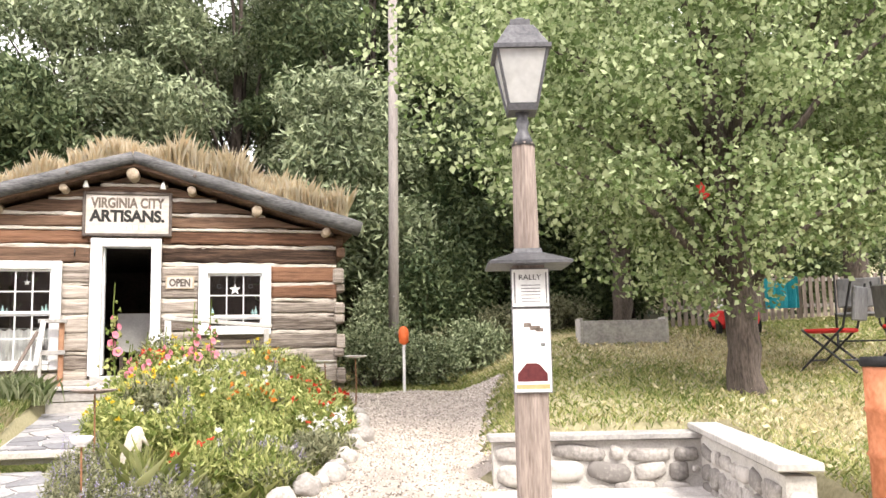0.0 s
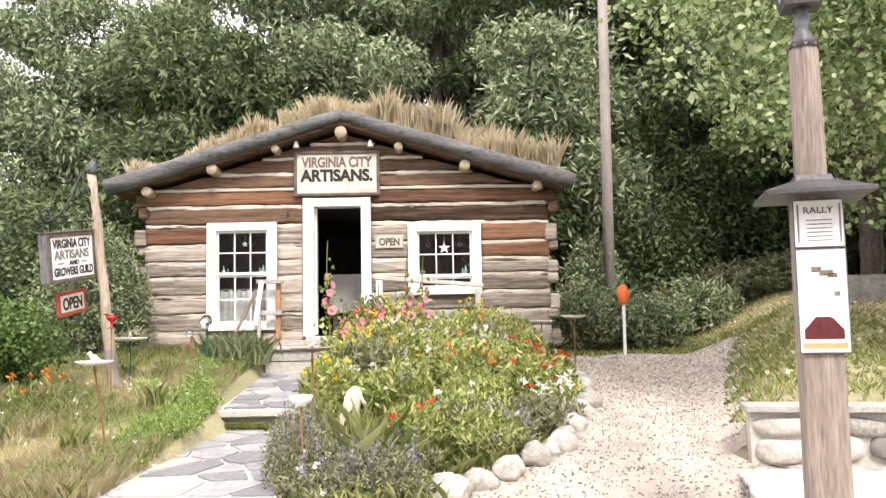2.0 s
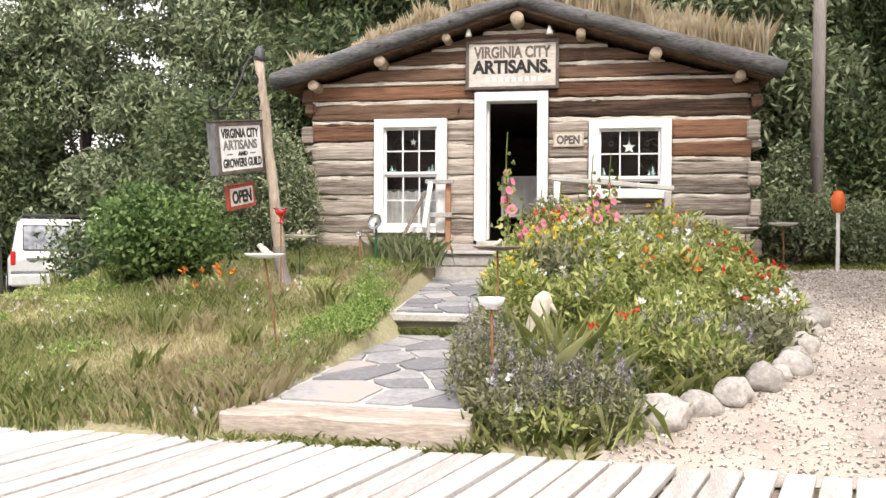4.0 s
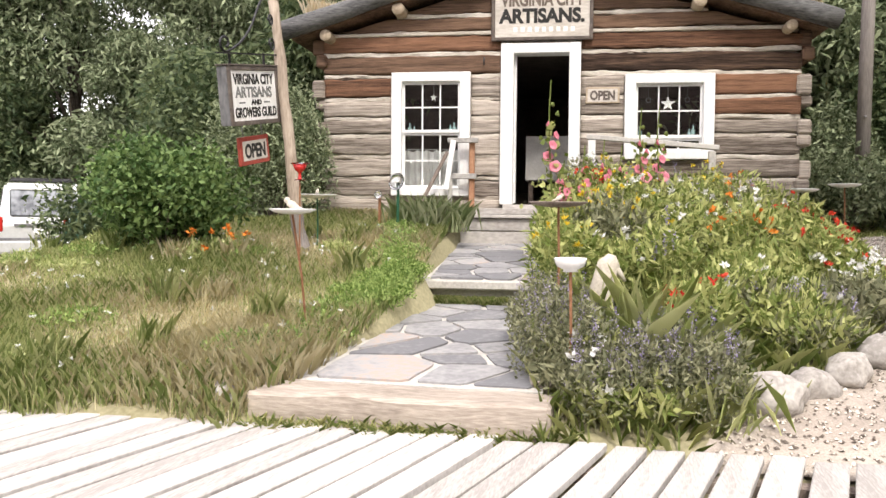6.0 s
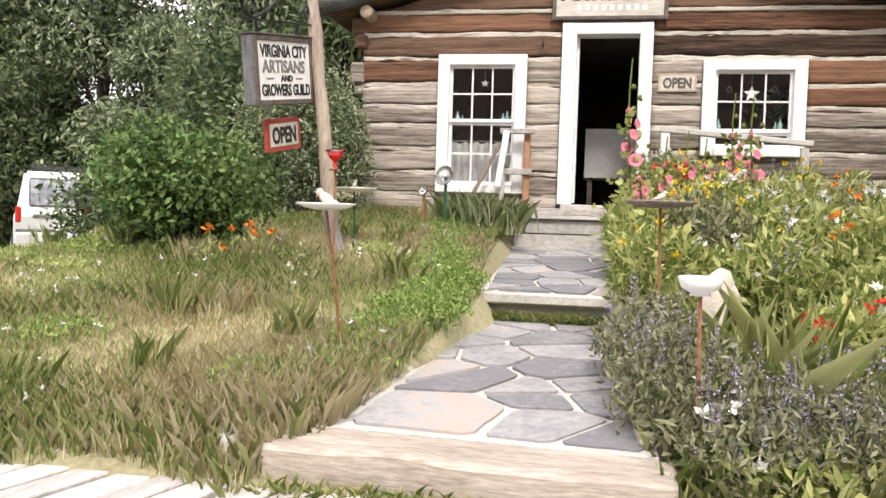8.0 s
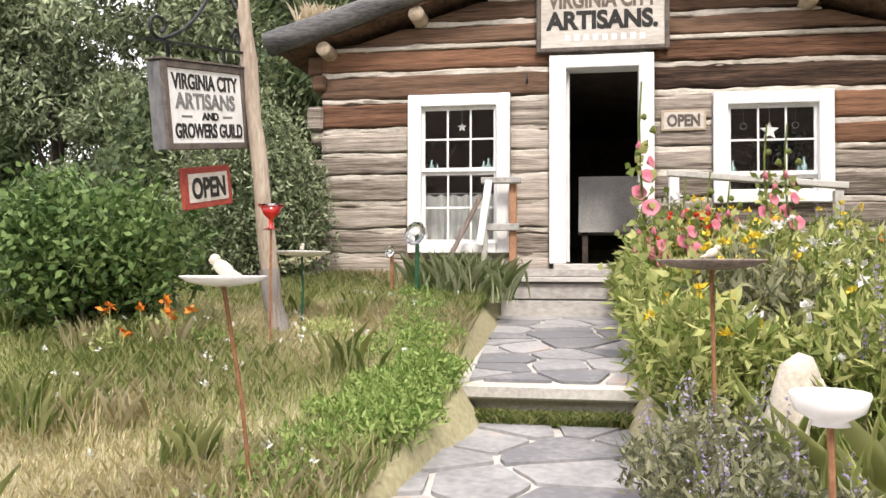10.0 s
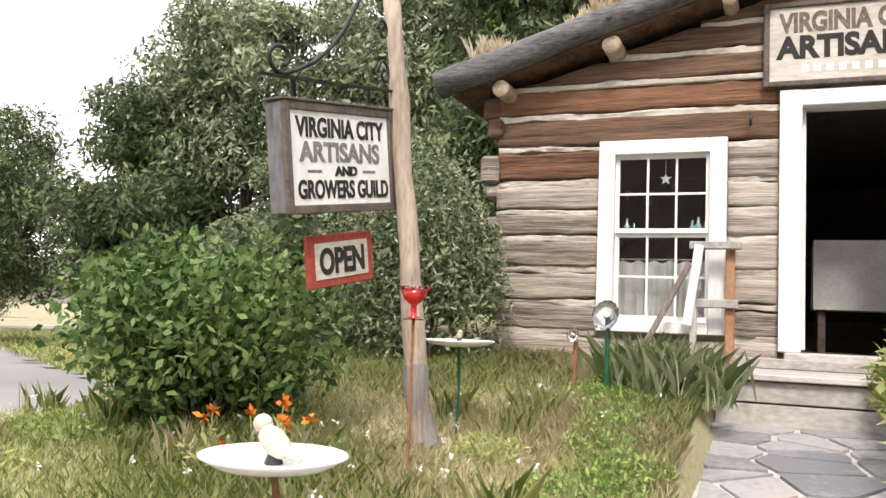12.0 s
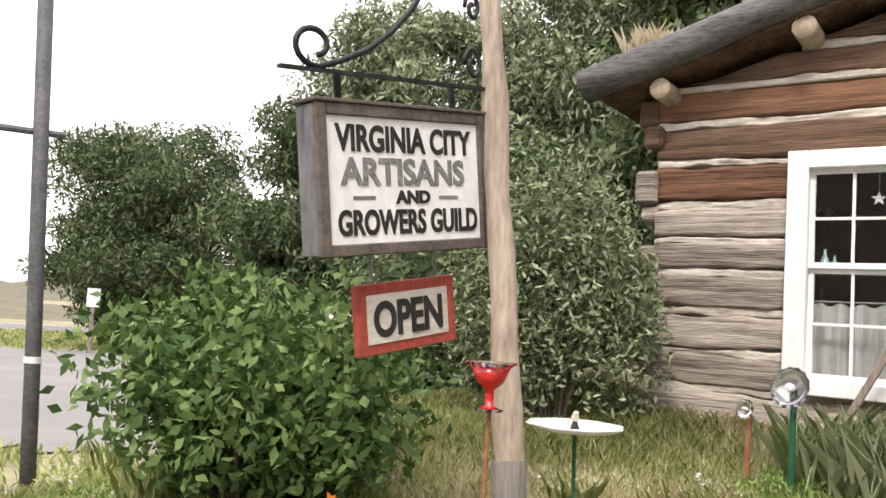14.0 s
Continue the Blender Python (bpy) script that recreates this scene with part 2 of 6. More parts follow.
def boxed(*a, bevel=0.0, m=None):
    bm = bmesh.new()
    box(bm, *a, bevel=bevel, m=m)
    return bm


def tube(bm, pts, radii, seg=10, rough=0.0, cap=True):
    """A round bar through the points, with its radius at each of them."""
    pts = [Vector(p) for p in pts]
    rings = []
    side = None
    for i, p in enumerate(pts):
        d = (pts[min(i + 1, len(pts) - 1)] - pts[max(i - 1, 0)]).normalized()
        if side is None:
            side = d.orthogonal().normalized()
        side = (side - d * side.dot(d)).normalized()
        up = d.cross(side)
        r = radii[i] if hasattr(radii, "__len__") else radii
        ring = []
        for k in range(seg):
            a = 2 * math.pi * k / seg
            q = p + (side * math.cos(a) + up * math.sin(a)) * r
            if rough:
                q += (q - p) * rough * noise.noise(q * 3.0)
            ring.append(bm.verts.new(q))
        rings.append(ring)
    for a, b in zip(rings, rings[1:]):
        for k in range(seg):
            bm.faces.new((a[k], a[(k + 1) % seg], b[(k + 1) % seg], b[k]))
    if cap:
        bm.faces.new(rings[0][::-1])
        bm.faces.new(rings[-1])


def tubed(pts, radii, seg=10, rough=0.0):
    bm = bmesh.new()
    tube(bm, pts, radii, seg, rough)
    return bm


def lathe(profile, seg=20, wave=0.0, lobes=6):
    """A turned body from pairs of radius and height."""
    bm = bmesh.new()
    rings = []
    for r, z in profile:
        rings.append([bm.verts.new((r * (1 + wave * math.cos(lobes * 2 * math.pi * k / seg)) * math.cos(2 * math.pi * k / seg),
                                    r * (1 + wave * math.cos(lobes * 2 * math.pi * k / seg)) * math.sin(2 * math.pi * k / seg), z)) for k in range(seg)])
    for a, b in zip(rings, rings[1:]):
        for k in range(seg):
            bm.faces.new((a[k], a[(k + 1) % seg], b[(k + 1) % seg], b[k]))
    bm.faces.new(rings[0][::-1])
    bm.faces.new(rings[-1])
    return bm


def stone_bm(rx, ry, rz, seed, sub=2, flat=0.0):
    bm = bmesh.new()
    bmesh.ops.create_icosphere(bm, subdivisions=sub, radius=1)
    for v in bm.verts:
        k = 1 + 0.28 * noise.noise(v.co * 1.3 + Vector((seed * 7.1, seed * 3.3, 0))) + 0.1 * noise.noise(v.co * 3 + Vector((0, seed * 5.7, 0)))
        v.co = Vector((v.co.x * rx, v.co.y * ry, v.co.z * rz)) * k
    return bm


def words(name, text, size, m, parent, at, turn=(90, 0, 0), small=0.0, width=None, offset=0.0, align="CENTER"):
    """Lettering as thin solid mesh; small sets the later letters of each word as small capitals; width squeezes it to a length."""
    cu = bpy.data.curves.new(name, "FONT")
    cu.body = text
    cu.size, cu.extrude, cu.offset, cu.align_x = size, 0.002, offset, align
    if small:
        cu.small_caps_scale = small
        for i, c in enumerate(text):
            if i and text[i - 1] != " ":
                cu.body_format[i].use_small_caps = True
        cu.body = text
        for i in range(len(text)):
            cu.body_format[i].use_small_caps = bool(i and text[i - 1] != " ")
    tmp = new(name, cu)
    bpy.context.view_layer.update()
    me = bpy.data.meshes.new_from_object(tmp.evaluated_get(bpy.context.evaluated_depsgraph_get()))
    bpy.data.objects.remove(tmp)
    xs = [v.co.x for v in me.vertices]
    if width and xs:
        me.transform(Matrix.Diagonal((width / (max(xs) - min(xs)), 1, 1, 1)))
    me.materials.clear()
    me.materials.append(m)
    ob = new(name, me)
    ob.parent = parent
    ob.matrix_local = pose(*at, *turn)
    return ob


def raw_mesh(name, verts, faces_per, m):
    """A mesh of loose polygons, each with the same number of corners."""
    me = bpy.data.meshes.new(name)
    nv = len(verts)
    nf = nv // faces_per
    me.vertices.add(nv)
    me.vertices.foreach_set("co", np.ascontiguousarray(verts, dtype=np.float32).ravel())
    me.loops.add(nv)
    me.loops.foreach_set("vertex_index", np.arange(nv, dtype=np.int32))
    me.polygons.add(nf)
    me.polygons.foreach_set("loop_start", np.arange(0, nv, faces_per, dtype=np.int32))
    me.update(calc_edges=True)
    me.materials.append(m)
    return me


def unit(v):
    return v / np.maximum(np.linalg.norm(v, axis=-1, keepdims=True), 1e-9)


def leaf_mesh(name, p, length, width, m, bias=(0, 0, 0), spread=1.0):
    """One pointed leaf at each place p, turned at random about the bias."""
    n = len(p)
    d = unit(rng.normal(size=(n, 3)) * spread + np.array(bias))
    s = unit(np.cross(d, rng.normal(size=(n, 3))))
    up = np.cross(d, s)
    ln = (length * rng.uniform(0.6, 1.25, (n, 1)))
    w = (width * rng.uniform(0.6, 1.25, (n, 1))) / 2
    v = np.stack([p, p + d * ln * 0.45 + s * w + up * w * 0.3, p + d * ln, p + d * ln * 0.45 - s * w + up * w * 0.3], 1)
    return raw_mesh(name, v.reshape(-1, 3), 4, m)


def blade_mesh(name, p, height, width, m, lean=0.35):
    """One bent blade of grass at each place: a strip that ends in a point."""
    n = len(p)
    a = rng.uniform(0, 2 * math.pi, n)
    side = np.stack([np.cos(a), np.sin(a), 0 * a], -1)
    out = np.stack([-np.sin(a), np.cos(a), 0 * a], -1)
    h = (height * rng.uniform(0.4, 1.2, (n, 1))) if np.ndim(height) == 0 else height.reshape(-1, 1)
    ln = rng.uniform(0.1, lean * 2, (n, 1)) * h
    up = np.array([[0, 0, 1.0]])
    mid = p + up * h * 0.6 + out * ln * 0.35
    v = np.stack([p - side * width / 2, p + side * width / 2, mid + side * width * 0.4, p + up * h * 0.95 + out * ln, mid - side * width * 0.4], 1)
    return raw_mesh(name, v.reshape(-1, 3), 5, m)


def ease(a, b, x):
    t = np.clip((np.asarray(x, float) - a) / (b - a), 0, 1)
    return t * t * (3 - 2 * t)

# ---- ground ----
WALL_A, WALL_U, WALL_N = Vector((2.38, 7.55)), Vector((0.972, -0.237)), Vector((-0.237, -0.972))


def ground_at(x, y):
    x, y = np.asarray(x, float), np.asarray(y, float)
    far = np.interp(y, [14, 19, 30, 60, 120, 200], [0, 0.3, 2.0, 9, 22, 30])
    lawn = np.interp(y, [-5, 6.35, 6.6, 7.7, 10, 13.4, 19], [-1.08, -1.05, -0.92, -0.68, -0.25, 0.1, 0.3]) + far
    path = np.interp(y, [-5, 6.35, 6.6, 7.3, 8.6, 10.3, 13.2, 19], [-1.08, -1.05, -0.95, -0.74, -0.53, -0.32, -0.1, 0.2]) + far
    rise = -0.28 + np.where(y > 7.4, 0.2, 0.1) * (np.minimum(y, 11.3) - 7.4) + 0.06 * (np.clip(x, 2, 14) - 2.4) + far
    u = (x - WALL_A.x) * WALL_U.x + (y - WALL_A.y) * WALL_U.y
    v = (x - WALL_A.x) * WALL_N.x + (y - WALL_A.y) * WALL_N.y
    up = np.maximum(ease(-0.02, -0.2, v) * ease(-0.3, 0.35 + 0.25 * np.clip(-v, 0, 6), u), ease(2.02, 2.16, u) * ease(3.9, 3.0, v))
    z = lawn + (path - lawn) * ease(-0.9, 0.4, x)
    z = z + (rise - z) * up
    z = z - 0.3 * ease(-0.02, 0.1, x - np.interp(y, [6.6, 9.29, 9.3, 12.4], [-2.68, -2.3, -2.34, -2.5])) * ease(0.03, -0.1, x - np.interp(y, [6.6, 9.29, 9.3, 12.4], [-1.3, -1.42, -1.42, -1.22])) * ease(6.62, 6.7, y) * ease(12.6, 12.4, y)
    low = ease(-5.9, -8.4, x) * ease(60, 20, y - np.maximum(0, -x - 14) * 3)
    return z + (-1.15 - z) * low


def ground_point(x, y, dz=0.0):
    return Vector((x, y, float(ground_at(x, y)) + dz))


def axis(fine0, fine1, step, far0, far1):
    a = np.arange(fine0, fine1, step)
    lo = fine0 - np.geomspace(step, fine0 - far0, 26)[::-1]
    hi = fine1 + np.geomspace(step, far1 - fine1, 26)
    return np.concatenate([lo, a, hi])


gx, gy = axis(-10, 9, 0.12, -600, 600), axis(3, 15, 0.12, -300, 700)
GX, GY = np.meshgrid(gx, gy)
GZ = ground_at(GX, GY)
near = (np.abs(GX) < 12) & (GY > 6.6) & (GY < 18)
GZ = GZ + np.where(near, 0.015 * np.sin(GX * 3.1 + np.sin(GY * 2.3) * 2) * np.cos(GY * 2.7), 0)
ground_mesh = bpy.data.meshes.new("ground")
nx, ny = len(gx), len(gy)
ids = np.arange(nx * ny).reshape(ny, nx)
quads = np.stack([ids[:-1, :-1], ids[:-1, 1:], ids[1:, 1:], ids[1:, :-1]], -1).reshape(-1, 4)
ground_mesh.from_pydata(np.stack([GX, GY, GZ], -1).reshape(-1, 3).tolist(), [], quads.tolist())
ground_mesh.materials.append(SOIL)
ground_mesh.polygons.foreach_set("use_smooth", np.ones(len(ground_mesh.polygons), bool))
tagged(new("ground", ground_mesh), "grassy earth rising gently towards the log cabin", kind="structure")


def sheet(name, inside, x0, x1, y0, y1, step, lift, m, label):
    """A thin layer on the ground over the cells whose middle lies inside."""
    xs, ys = np.arange(x0, x1 + step, step), np.arange(y0, y1 + step, step)
    bm = bmesh.new()
    vs = {}
    for j in range(len(ys) - 1):
        for i in range(len(xs) - 1):
            if inside((xs[i] + xs[i + 1]) / 2, (ys[j] + ys[j + 1]) / 2):
                c = []
                for k in ((i, j), (i + 1, j), (i + 1, j + 1), (i, j + 1)):
                    if k not in vs:
                        px, py = xs[k[0]] + 0.3 * step * math.sin(k[1] * 2.1 + k[0]), ys[k[1]] + 0.3 * step * math.cos(k[0] * 1.7)
                        vs[k] = bm.verts.new(ground_point(px, py, lift))
                    c.append(vs[k])
                bm.faces.new(c)
    return structure(name, bm, m, label, smooth=True)


def bed_edge(y):
    return float(np.interp(y, [6.4, 6.7, 7.1, 7.5, 8.4, 9.2, 10.2, 13], [-0.5, -0.3, 0.16, 0.6, 1.05, 1.36, 1.54, 1.7]))


def path_right(y):
    return float(np.interp(y, [6.2, 7.5, 9.5, 11.5, 12.5, 13.6], [2.2, 2.35, 2.9, 3.7, 4.2, 4.4]))


def on_path(x, y):
    return bed_edge(y) < x < path_right(y) + 0.1 * math.sin(y * 9) and 6.3 < y < 13.3 + 0.25 * math.sin(x * 5)


gravel = sheet("gravel_path", on_path, -0.6, 4.8, 6.2, 13.7, 0.12, 0.02, GRAVEL, "pale gravel path beside the flower bed")
lot_m = pose(-20.5, 19, 0, 0, 0, -32)


def in_lot(x, y):
    q = lot_m.inverted() @ Vector((x, y, 0))
    return -9.5 < q.x < 10.5 and -26 < q.y < 3.6 and x < -8.9


sheet("parking_lot", in_lot, -45, -8, -6, 40, 0.8, 0.03, ASPHALT, "worn grey asphalt parking lot")
road_m = pose(-45, 30, 0, 0, 0, -30)


def in_road(x, y):
    q = road_m.inverted() @ Vector((x, y, 0))
    return abs(q.x) < 4


road_bm = bmesh.new()
for k in range(30):
    c = [road_m @ Vector((sx * 4, -90 + 6 * (k + dk), 0)) for sx, dk in ((-1, 0), (1, 0), (1, 1), (-1, 1))]
    road_bm.faces.new([road_bm.verts.new((q.x, q.y, float(ground_at(q.x, q.y)) + 0.06)) for q in c])
structure("road", road_bm, ROADTAR, "grey asphalt road past the parking lot")
for off in (-3.7, 3.7):
    bm = bmesh.new()
    for k in range(30):
        c = [road_m @ Vector((off + sx * 0.09, -90 + 6 * (k + dk), 0)) for sx, dk in ((-1, 0), (1, 0), (1, 1), (-1, 1))]
        bm.faces.new([bm.verts.new((q.x, q.y, float(ground_at(q.x, q.y)) + 0.075)) for q in c])
    structure("road_line", bm, SIGN_WHITE, "white painted line along the road")
bm = bmesh.new()
ridge = [(-420 + 20 * k, 330 + 25 * math.sin(k * 0.7), 14 + 9 * math.sin(k * 0.33 + 1) + 4 * math.sin(k * 1.9)) for k in range(30)]
for a, b in zip(ridge, ridge[1:]):
    v = [bm.verts.new(p) for p in ((a[0], a[1] - 120, -1.5), (b[0], b[1] - 120, -1.5), b, a)]
    bm.faces.new(v)
structure("backdrop_hill", bm, HILL, "dry distant hillside")



def far_slope(name, r0, r1, height, a0, a1, label):
    """A hillside on an arc round the place, from compass angles a0 to a1, falling away at both ends."""
    bm = bmesh.new()
    rows = []
    for i in range(41):
        f = i / 40
        a = radians(a0 + (a1 - a0) * f)
        top = height * float(ease(0, 0.25, f) * ease(1, 0.3, f)) * (1 + 0.25 * noise.noise(Vector((i * 0.33, r0, 0))))
        row = []
        for k in range(7):
            g = k / 6
            r = r0 + (r1 - r0) * g + 1.5 * noise.noise(Vector((i * 0.5, k * 0.9, r0)))
            row.append(bm.verts.new((r * math.sin(a), r * math.cos(a), -1.4 + top * math.sin(g * math.pi / 2) + 0.05 * height * g * noise.noise(Vector((i * 0.8, k, 3))))))
        rows.append(row)
    for p, q in zip(rows, rows[1:]):
        for k in range(6):
            bm.faces.new((p[k], q[k], q[k + 1], p[k + 1]))
    structure(name, bm, HILL, label, smooth=True)


far_slope("backdrop_bank", 66, 84, 6.5, -110, -42, "dry rocky bank beyond the road")
far_slope("backdrop_hill_west", 210, 330, 50, -130, -50, "dry distant hillside above the road")
# street under the camera
# unseen walls added behind the camera to darken the window-pane reflections
for x0, x1, h in ((-26, -12, 9.0), (-11.8, -3, 8.4), (-2.8, 8, 9.2), (8.2, 24, 8.6)):
    structure("pane_reflection_wall", boxed(x0, x1, -20, -14, -1.2, h), OLD_WOOD, "plain unseen wall added across the street for the panes to reflect")
structure("street", boxed(-40, 30, -12, 3.2, -1.2, -1.06), ASPHALT, "grey street in front of the boardwalk")

# ---- cabin shell ----
FRONT, BACK, WEST, EAST = 13.4, 18.6, -4.42, 1.66
APEX_X, APEX_Z, PITCH = -1.45, 3.52, 0.305
DOOR, WIN_L, WIN_R = (-1.94, -1.12, 0.28, 2.24), (-3.36, -2.52, 0.5, 1.9), (-0.38, 0.5, 0.93, 1.83)
cabin = thing("log_cabin", (0, FRONT, 0), "weathered log cabin with pale chinking and a grass-grown sod roof", "cabin")


def roof_under(x):
    return APEX_Z - 0.2 - PITCH * abs(x - APEX_X)


def cabin_part(name, bm, m, label="", smooth=False):
    ob = part(name, bm, m, cabin, label, smooth)
    ob.matrix_local = pose(0, -FRONT, 0)
    return ob


def spans(x0, x1, z0, z1, holes):
    """What is left of a course from x0 to x1 once the openings are taken out."""
    cuts = [(x0, x1)]
    for a, b, lo, hi in holes:
        if z1 > lo + 0.02 and z0 < hi - 0.02:
            cuts = [p for s, e in cuts for p in ((s, min(e, a)), (max(s, b), e)) if p[1] - p[0] > 0.05]
    return cuts


# inner skin of the front wall, with its openings
bm = bmesh.new()
holes = (DOOR, WIN_L, WIN_R)
levels = sorted({0.0, 2.45, *[z for h in holes for z in h[2:]]})
for z0, z1 in zip(levels, levels[1:]):
    for a, b in spans(WEST + 0.05, EAST - 0.05, z0, z1, holes):
        box(bm, a, b, FRONT + 0.05, FRONT + 0.17, z0, z1)
for k in range(24):
    a, b = WEST + 0.05 + k * 0.249, WEST + 0.05 + (k + 1) * 0.249
    box(bm, a, b, FRONT + 0.05, FRONT + 0.17, 2.45, max(2.47, min(roof_under(a), roof_under(b)) - 0.02))
cabin_part("front_core", bm, CHINK, "pale chinking behind the logs")
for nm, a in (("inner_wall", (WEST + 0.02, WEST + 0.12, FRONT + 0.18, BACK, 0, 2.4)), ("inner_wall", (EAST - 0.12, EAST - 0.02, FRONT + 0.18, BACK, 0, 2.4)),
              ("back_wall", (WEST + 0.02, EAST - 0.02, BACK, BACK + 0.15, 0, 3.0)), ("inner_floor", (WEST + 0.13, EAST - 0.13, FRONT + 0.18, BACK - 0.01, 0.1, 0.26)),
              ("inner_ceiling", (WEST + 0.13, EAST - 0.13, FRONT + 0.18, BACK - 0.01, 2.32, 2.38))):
    cabin_part(nm, boxed(*a), ROOM_SHADE)


def log_bm(x0, x1, z0, z1, depth, seed, clip=False):
    """A hewn log along x: a slightly bulging face with wavy edges and checks."""
    bm = bmesh.new()
    n = max(3, int((x1 - x0) / 0.06))
    h = z1 - z0
    prof = [(0.06, 0.0), (-depth * 0.8, 0.01), (-depth, 0.14), (-depth * 0.86, 0.38), (-depth * 1.05, 0.62), (-depth, 0.88), (-depth * 0.8, 0.99), (0.06, 1.0)]
    rows = []
    for i in range(n + 1):
        x = x0 + (x1 - x0) * i / n
        lo = z0 + 0.03 * noise.noise(Vector((x * 1.6, seed * 3.1, 0))) + 0.018 * noise.noise(Vector((x * 6, seed, 4)))
        hi = z1 + 0.03 * noise.noise(Vector((x * 1.6, seed * 3.1, 9))) + 0.018 * noise.noise(Vector((x * 6, seed, 7)))
        if clip:
            hi = max(lo + 0.01, min(hi, roof_under(x)))
        row = []
        for d, f in prof:
            wob = 0.016 * noise.noise(Vector((x * 4, f * 5, seed))) + 0.014 * noise.noise(Vector((x * 15, f * 14, seed)))
            row.append(bm.verts.new((x, FRONT + d + (wob if d < 0 else 0), lo + (hi - lo) * f)))
        rows.append(row)
    for a, b in zip(rows, rows[1:]):
        for k in range(len(prof) - 1):
            bm.faces.new((a[k], b[k], b[k + 1], a[k + 1]))
    bm.faces.new(rows[0])
    bm.faces.new(rows[-1][::-1])
    return bm


BOUNDS = [0.06, 0.35, 0.6, 0.88, 1.15, 1.38, 1.63, 1.93, 2.21, 2.47, 2.7, 2.93, 3.15, 3.4]
LOOK = [GREY_LOG] * 6 + [RED_LOG, BROWN_LOG, RED_LOG, BROWN_LOG, BROWN_LOG, BROWN_LOG, BROWN_LOG]
HOLES_OUT = [(-2.05, -1.03, 0, 2.33), (-3.47, -2.43, 0.38, 1.99), (-0.49, 0.61, 0.86, 1.93)]
for i, (z0, z1) in enumerate(zip(BOUNDS, BOUNDS[1:])):
    gable = z1 > 2.4
    reach = min(3.1, (APEX_Z - 0.22 - z0) / PITCH) if gable else 9
    x0, x1 = max(WEST + 0.03, APEX_X - reach), min(EAST - 0.03, APEX_X + reach)
    for k, (a, b) in enumerate(spans(x0, x1, z0 + 0.05, z1 - 0.05, HOLES_OUT)):
        m = LOOK[i]
        if i == 6 and -2.5 < a < 0:
            m = GREY_LOG
        if i == 5 and a > 0.5:
            m = RED_LOG
        cabin_part("log", log_bm(a, b, z0 + 0.045, z1 - 0.012, 0.045, i * 5 + k, gable), m, smooth=True)
        # mortar strip over the joint
        if i:
            bm = log_bm(a, b, z0 - 0.018, z0 + 0.042, 0.028, i * 5 + k + 60, gable)
            cabin_part("chinking", bm, CHINK, smooth=True)
for side, x0, x1 in (("west", WEST - 0.1, WEST + 0.06), ("east", EAST - 0.06, EAST + 0.1)):
    for i, (z0, z1) in enumerate(zip(BOUNDS[:9], BOUNDS[1:10])):
        j = 0.03 * math.sin(i * 2.7 + x0)
        zs = (z0 + 0.12 * (i % 2) + 0.02, z1 - 0.03 + 0.05 * (i % 2))
        cabin_part("corner_log", boxed(x0 + j, x1 + j * 0.5, FRONT - 0.07 + 0.03 * math.sin(i * 4.1), BACK + 0.2, *zs, bevel=0.025),
                   GREY_LOG if i < 7 else BROWN_LOG)
# roof
for sgn in (-1, 1):
    bm = bmesh.new()
    end = 3.3
    n = 12
    for lo, hi in ((-0.02, 0.1),):
        cols = []
        for i in range(n + 1):
            d = end * i / n
            x, z = APEX_X + sgn * d, APEX_Z - PITCH * d
            cols.append([bm.verts.new((x, y, z + o)) for y, o in ((13.1, -0.12), (13.1, 0.03), (13.25, 0.1), (BACK + 0.4, 0.1), (BACK + 0.4, -0.14))])
        for a, b in zip(cols, cols[1:]):
            for k in range(5):
                bm.faces.new((a[k], b[k], b[(k + 1) % 5], a[(k + 1) % 5]))
        bm.faces.new(cols[0])
        bm.faces.new(cols[-1][::-1])
    bmesh.ops.recalc_face_normals(bm, faces=bm.faces)
    cabin_part("roof_slope", bm, BROWN_LOG, "dark boards under earth and dry grass")
    pts = []
    for k in range(15):
        d = 3.43 * k / 14
        pts.append((APEX_X + sgn * d, 13.08 + 0.008 * math.sin(k), APEX_Z + 0.02 - PITCH * d + 0.008 * math.sin(k * 1.1 + sgn)))
    cabin_part("roof_pole", tubed(pts, [0.09 + 0.034 * k / 14 for k in range(15)], 16, 0.07), ROOF_POLE, "grey peeled pole along the gable", True)
    for d in (0.9, 1.9, 2.7):
        x = APEX_X + sgn * d
        z = APEX_Z - PITCH * d - 0.09
        cabin_part("pole_knot", tubed([(x, 12.98, z + 0.1), (x, 12.965, z + 0.1)], [0.028, 0.02], 8, 0.3), SIGN_FRAME)
for x, z, r in ((APEX_X, 3.29, 0.085), (-2.42, 3.05, 0.065), (-0.6, 3.06, 0.065), (0.38, 2.77, 0.075), (-3.35, 2.76, 0.08), (1.45, 2.45, 0.06), (-4.3, 2.44, 0.07)):
    cabin_part("purlin", tubed([(x, 13.1, z), (x, 13.11, z), (x, BACK, z)], [r * 0.96, r, r], 12, 0.2), LOG_END, "pale sawn log end", True)
cabin_part("plate_board", boxed(WEST + 0.1, EAST - 0.1, FRONT - 0.065, FRONT - 0.03, 2.455, 2.5, bevel=0.01), CHINK)

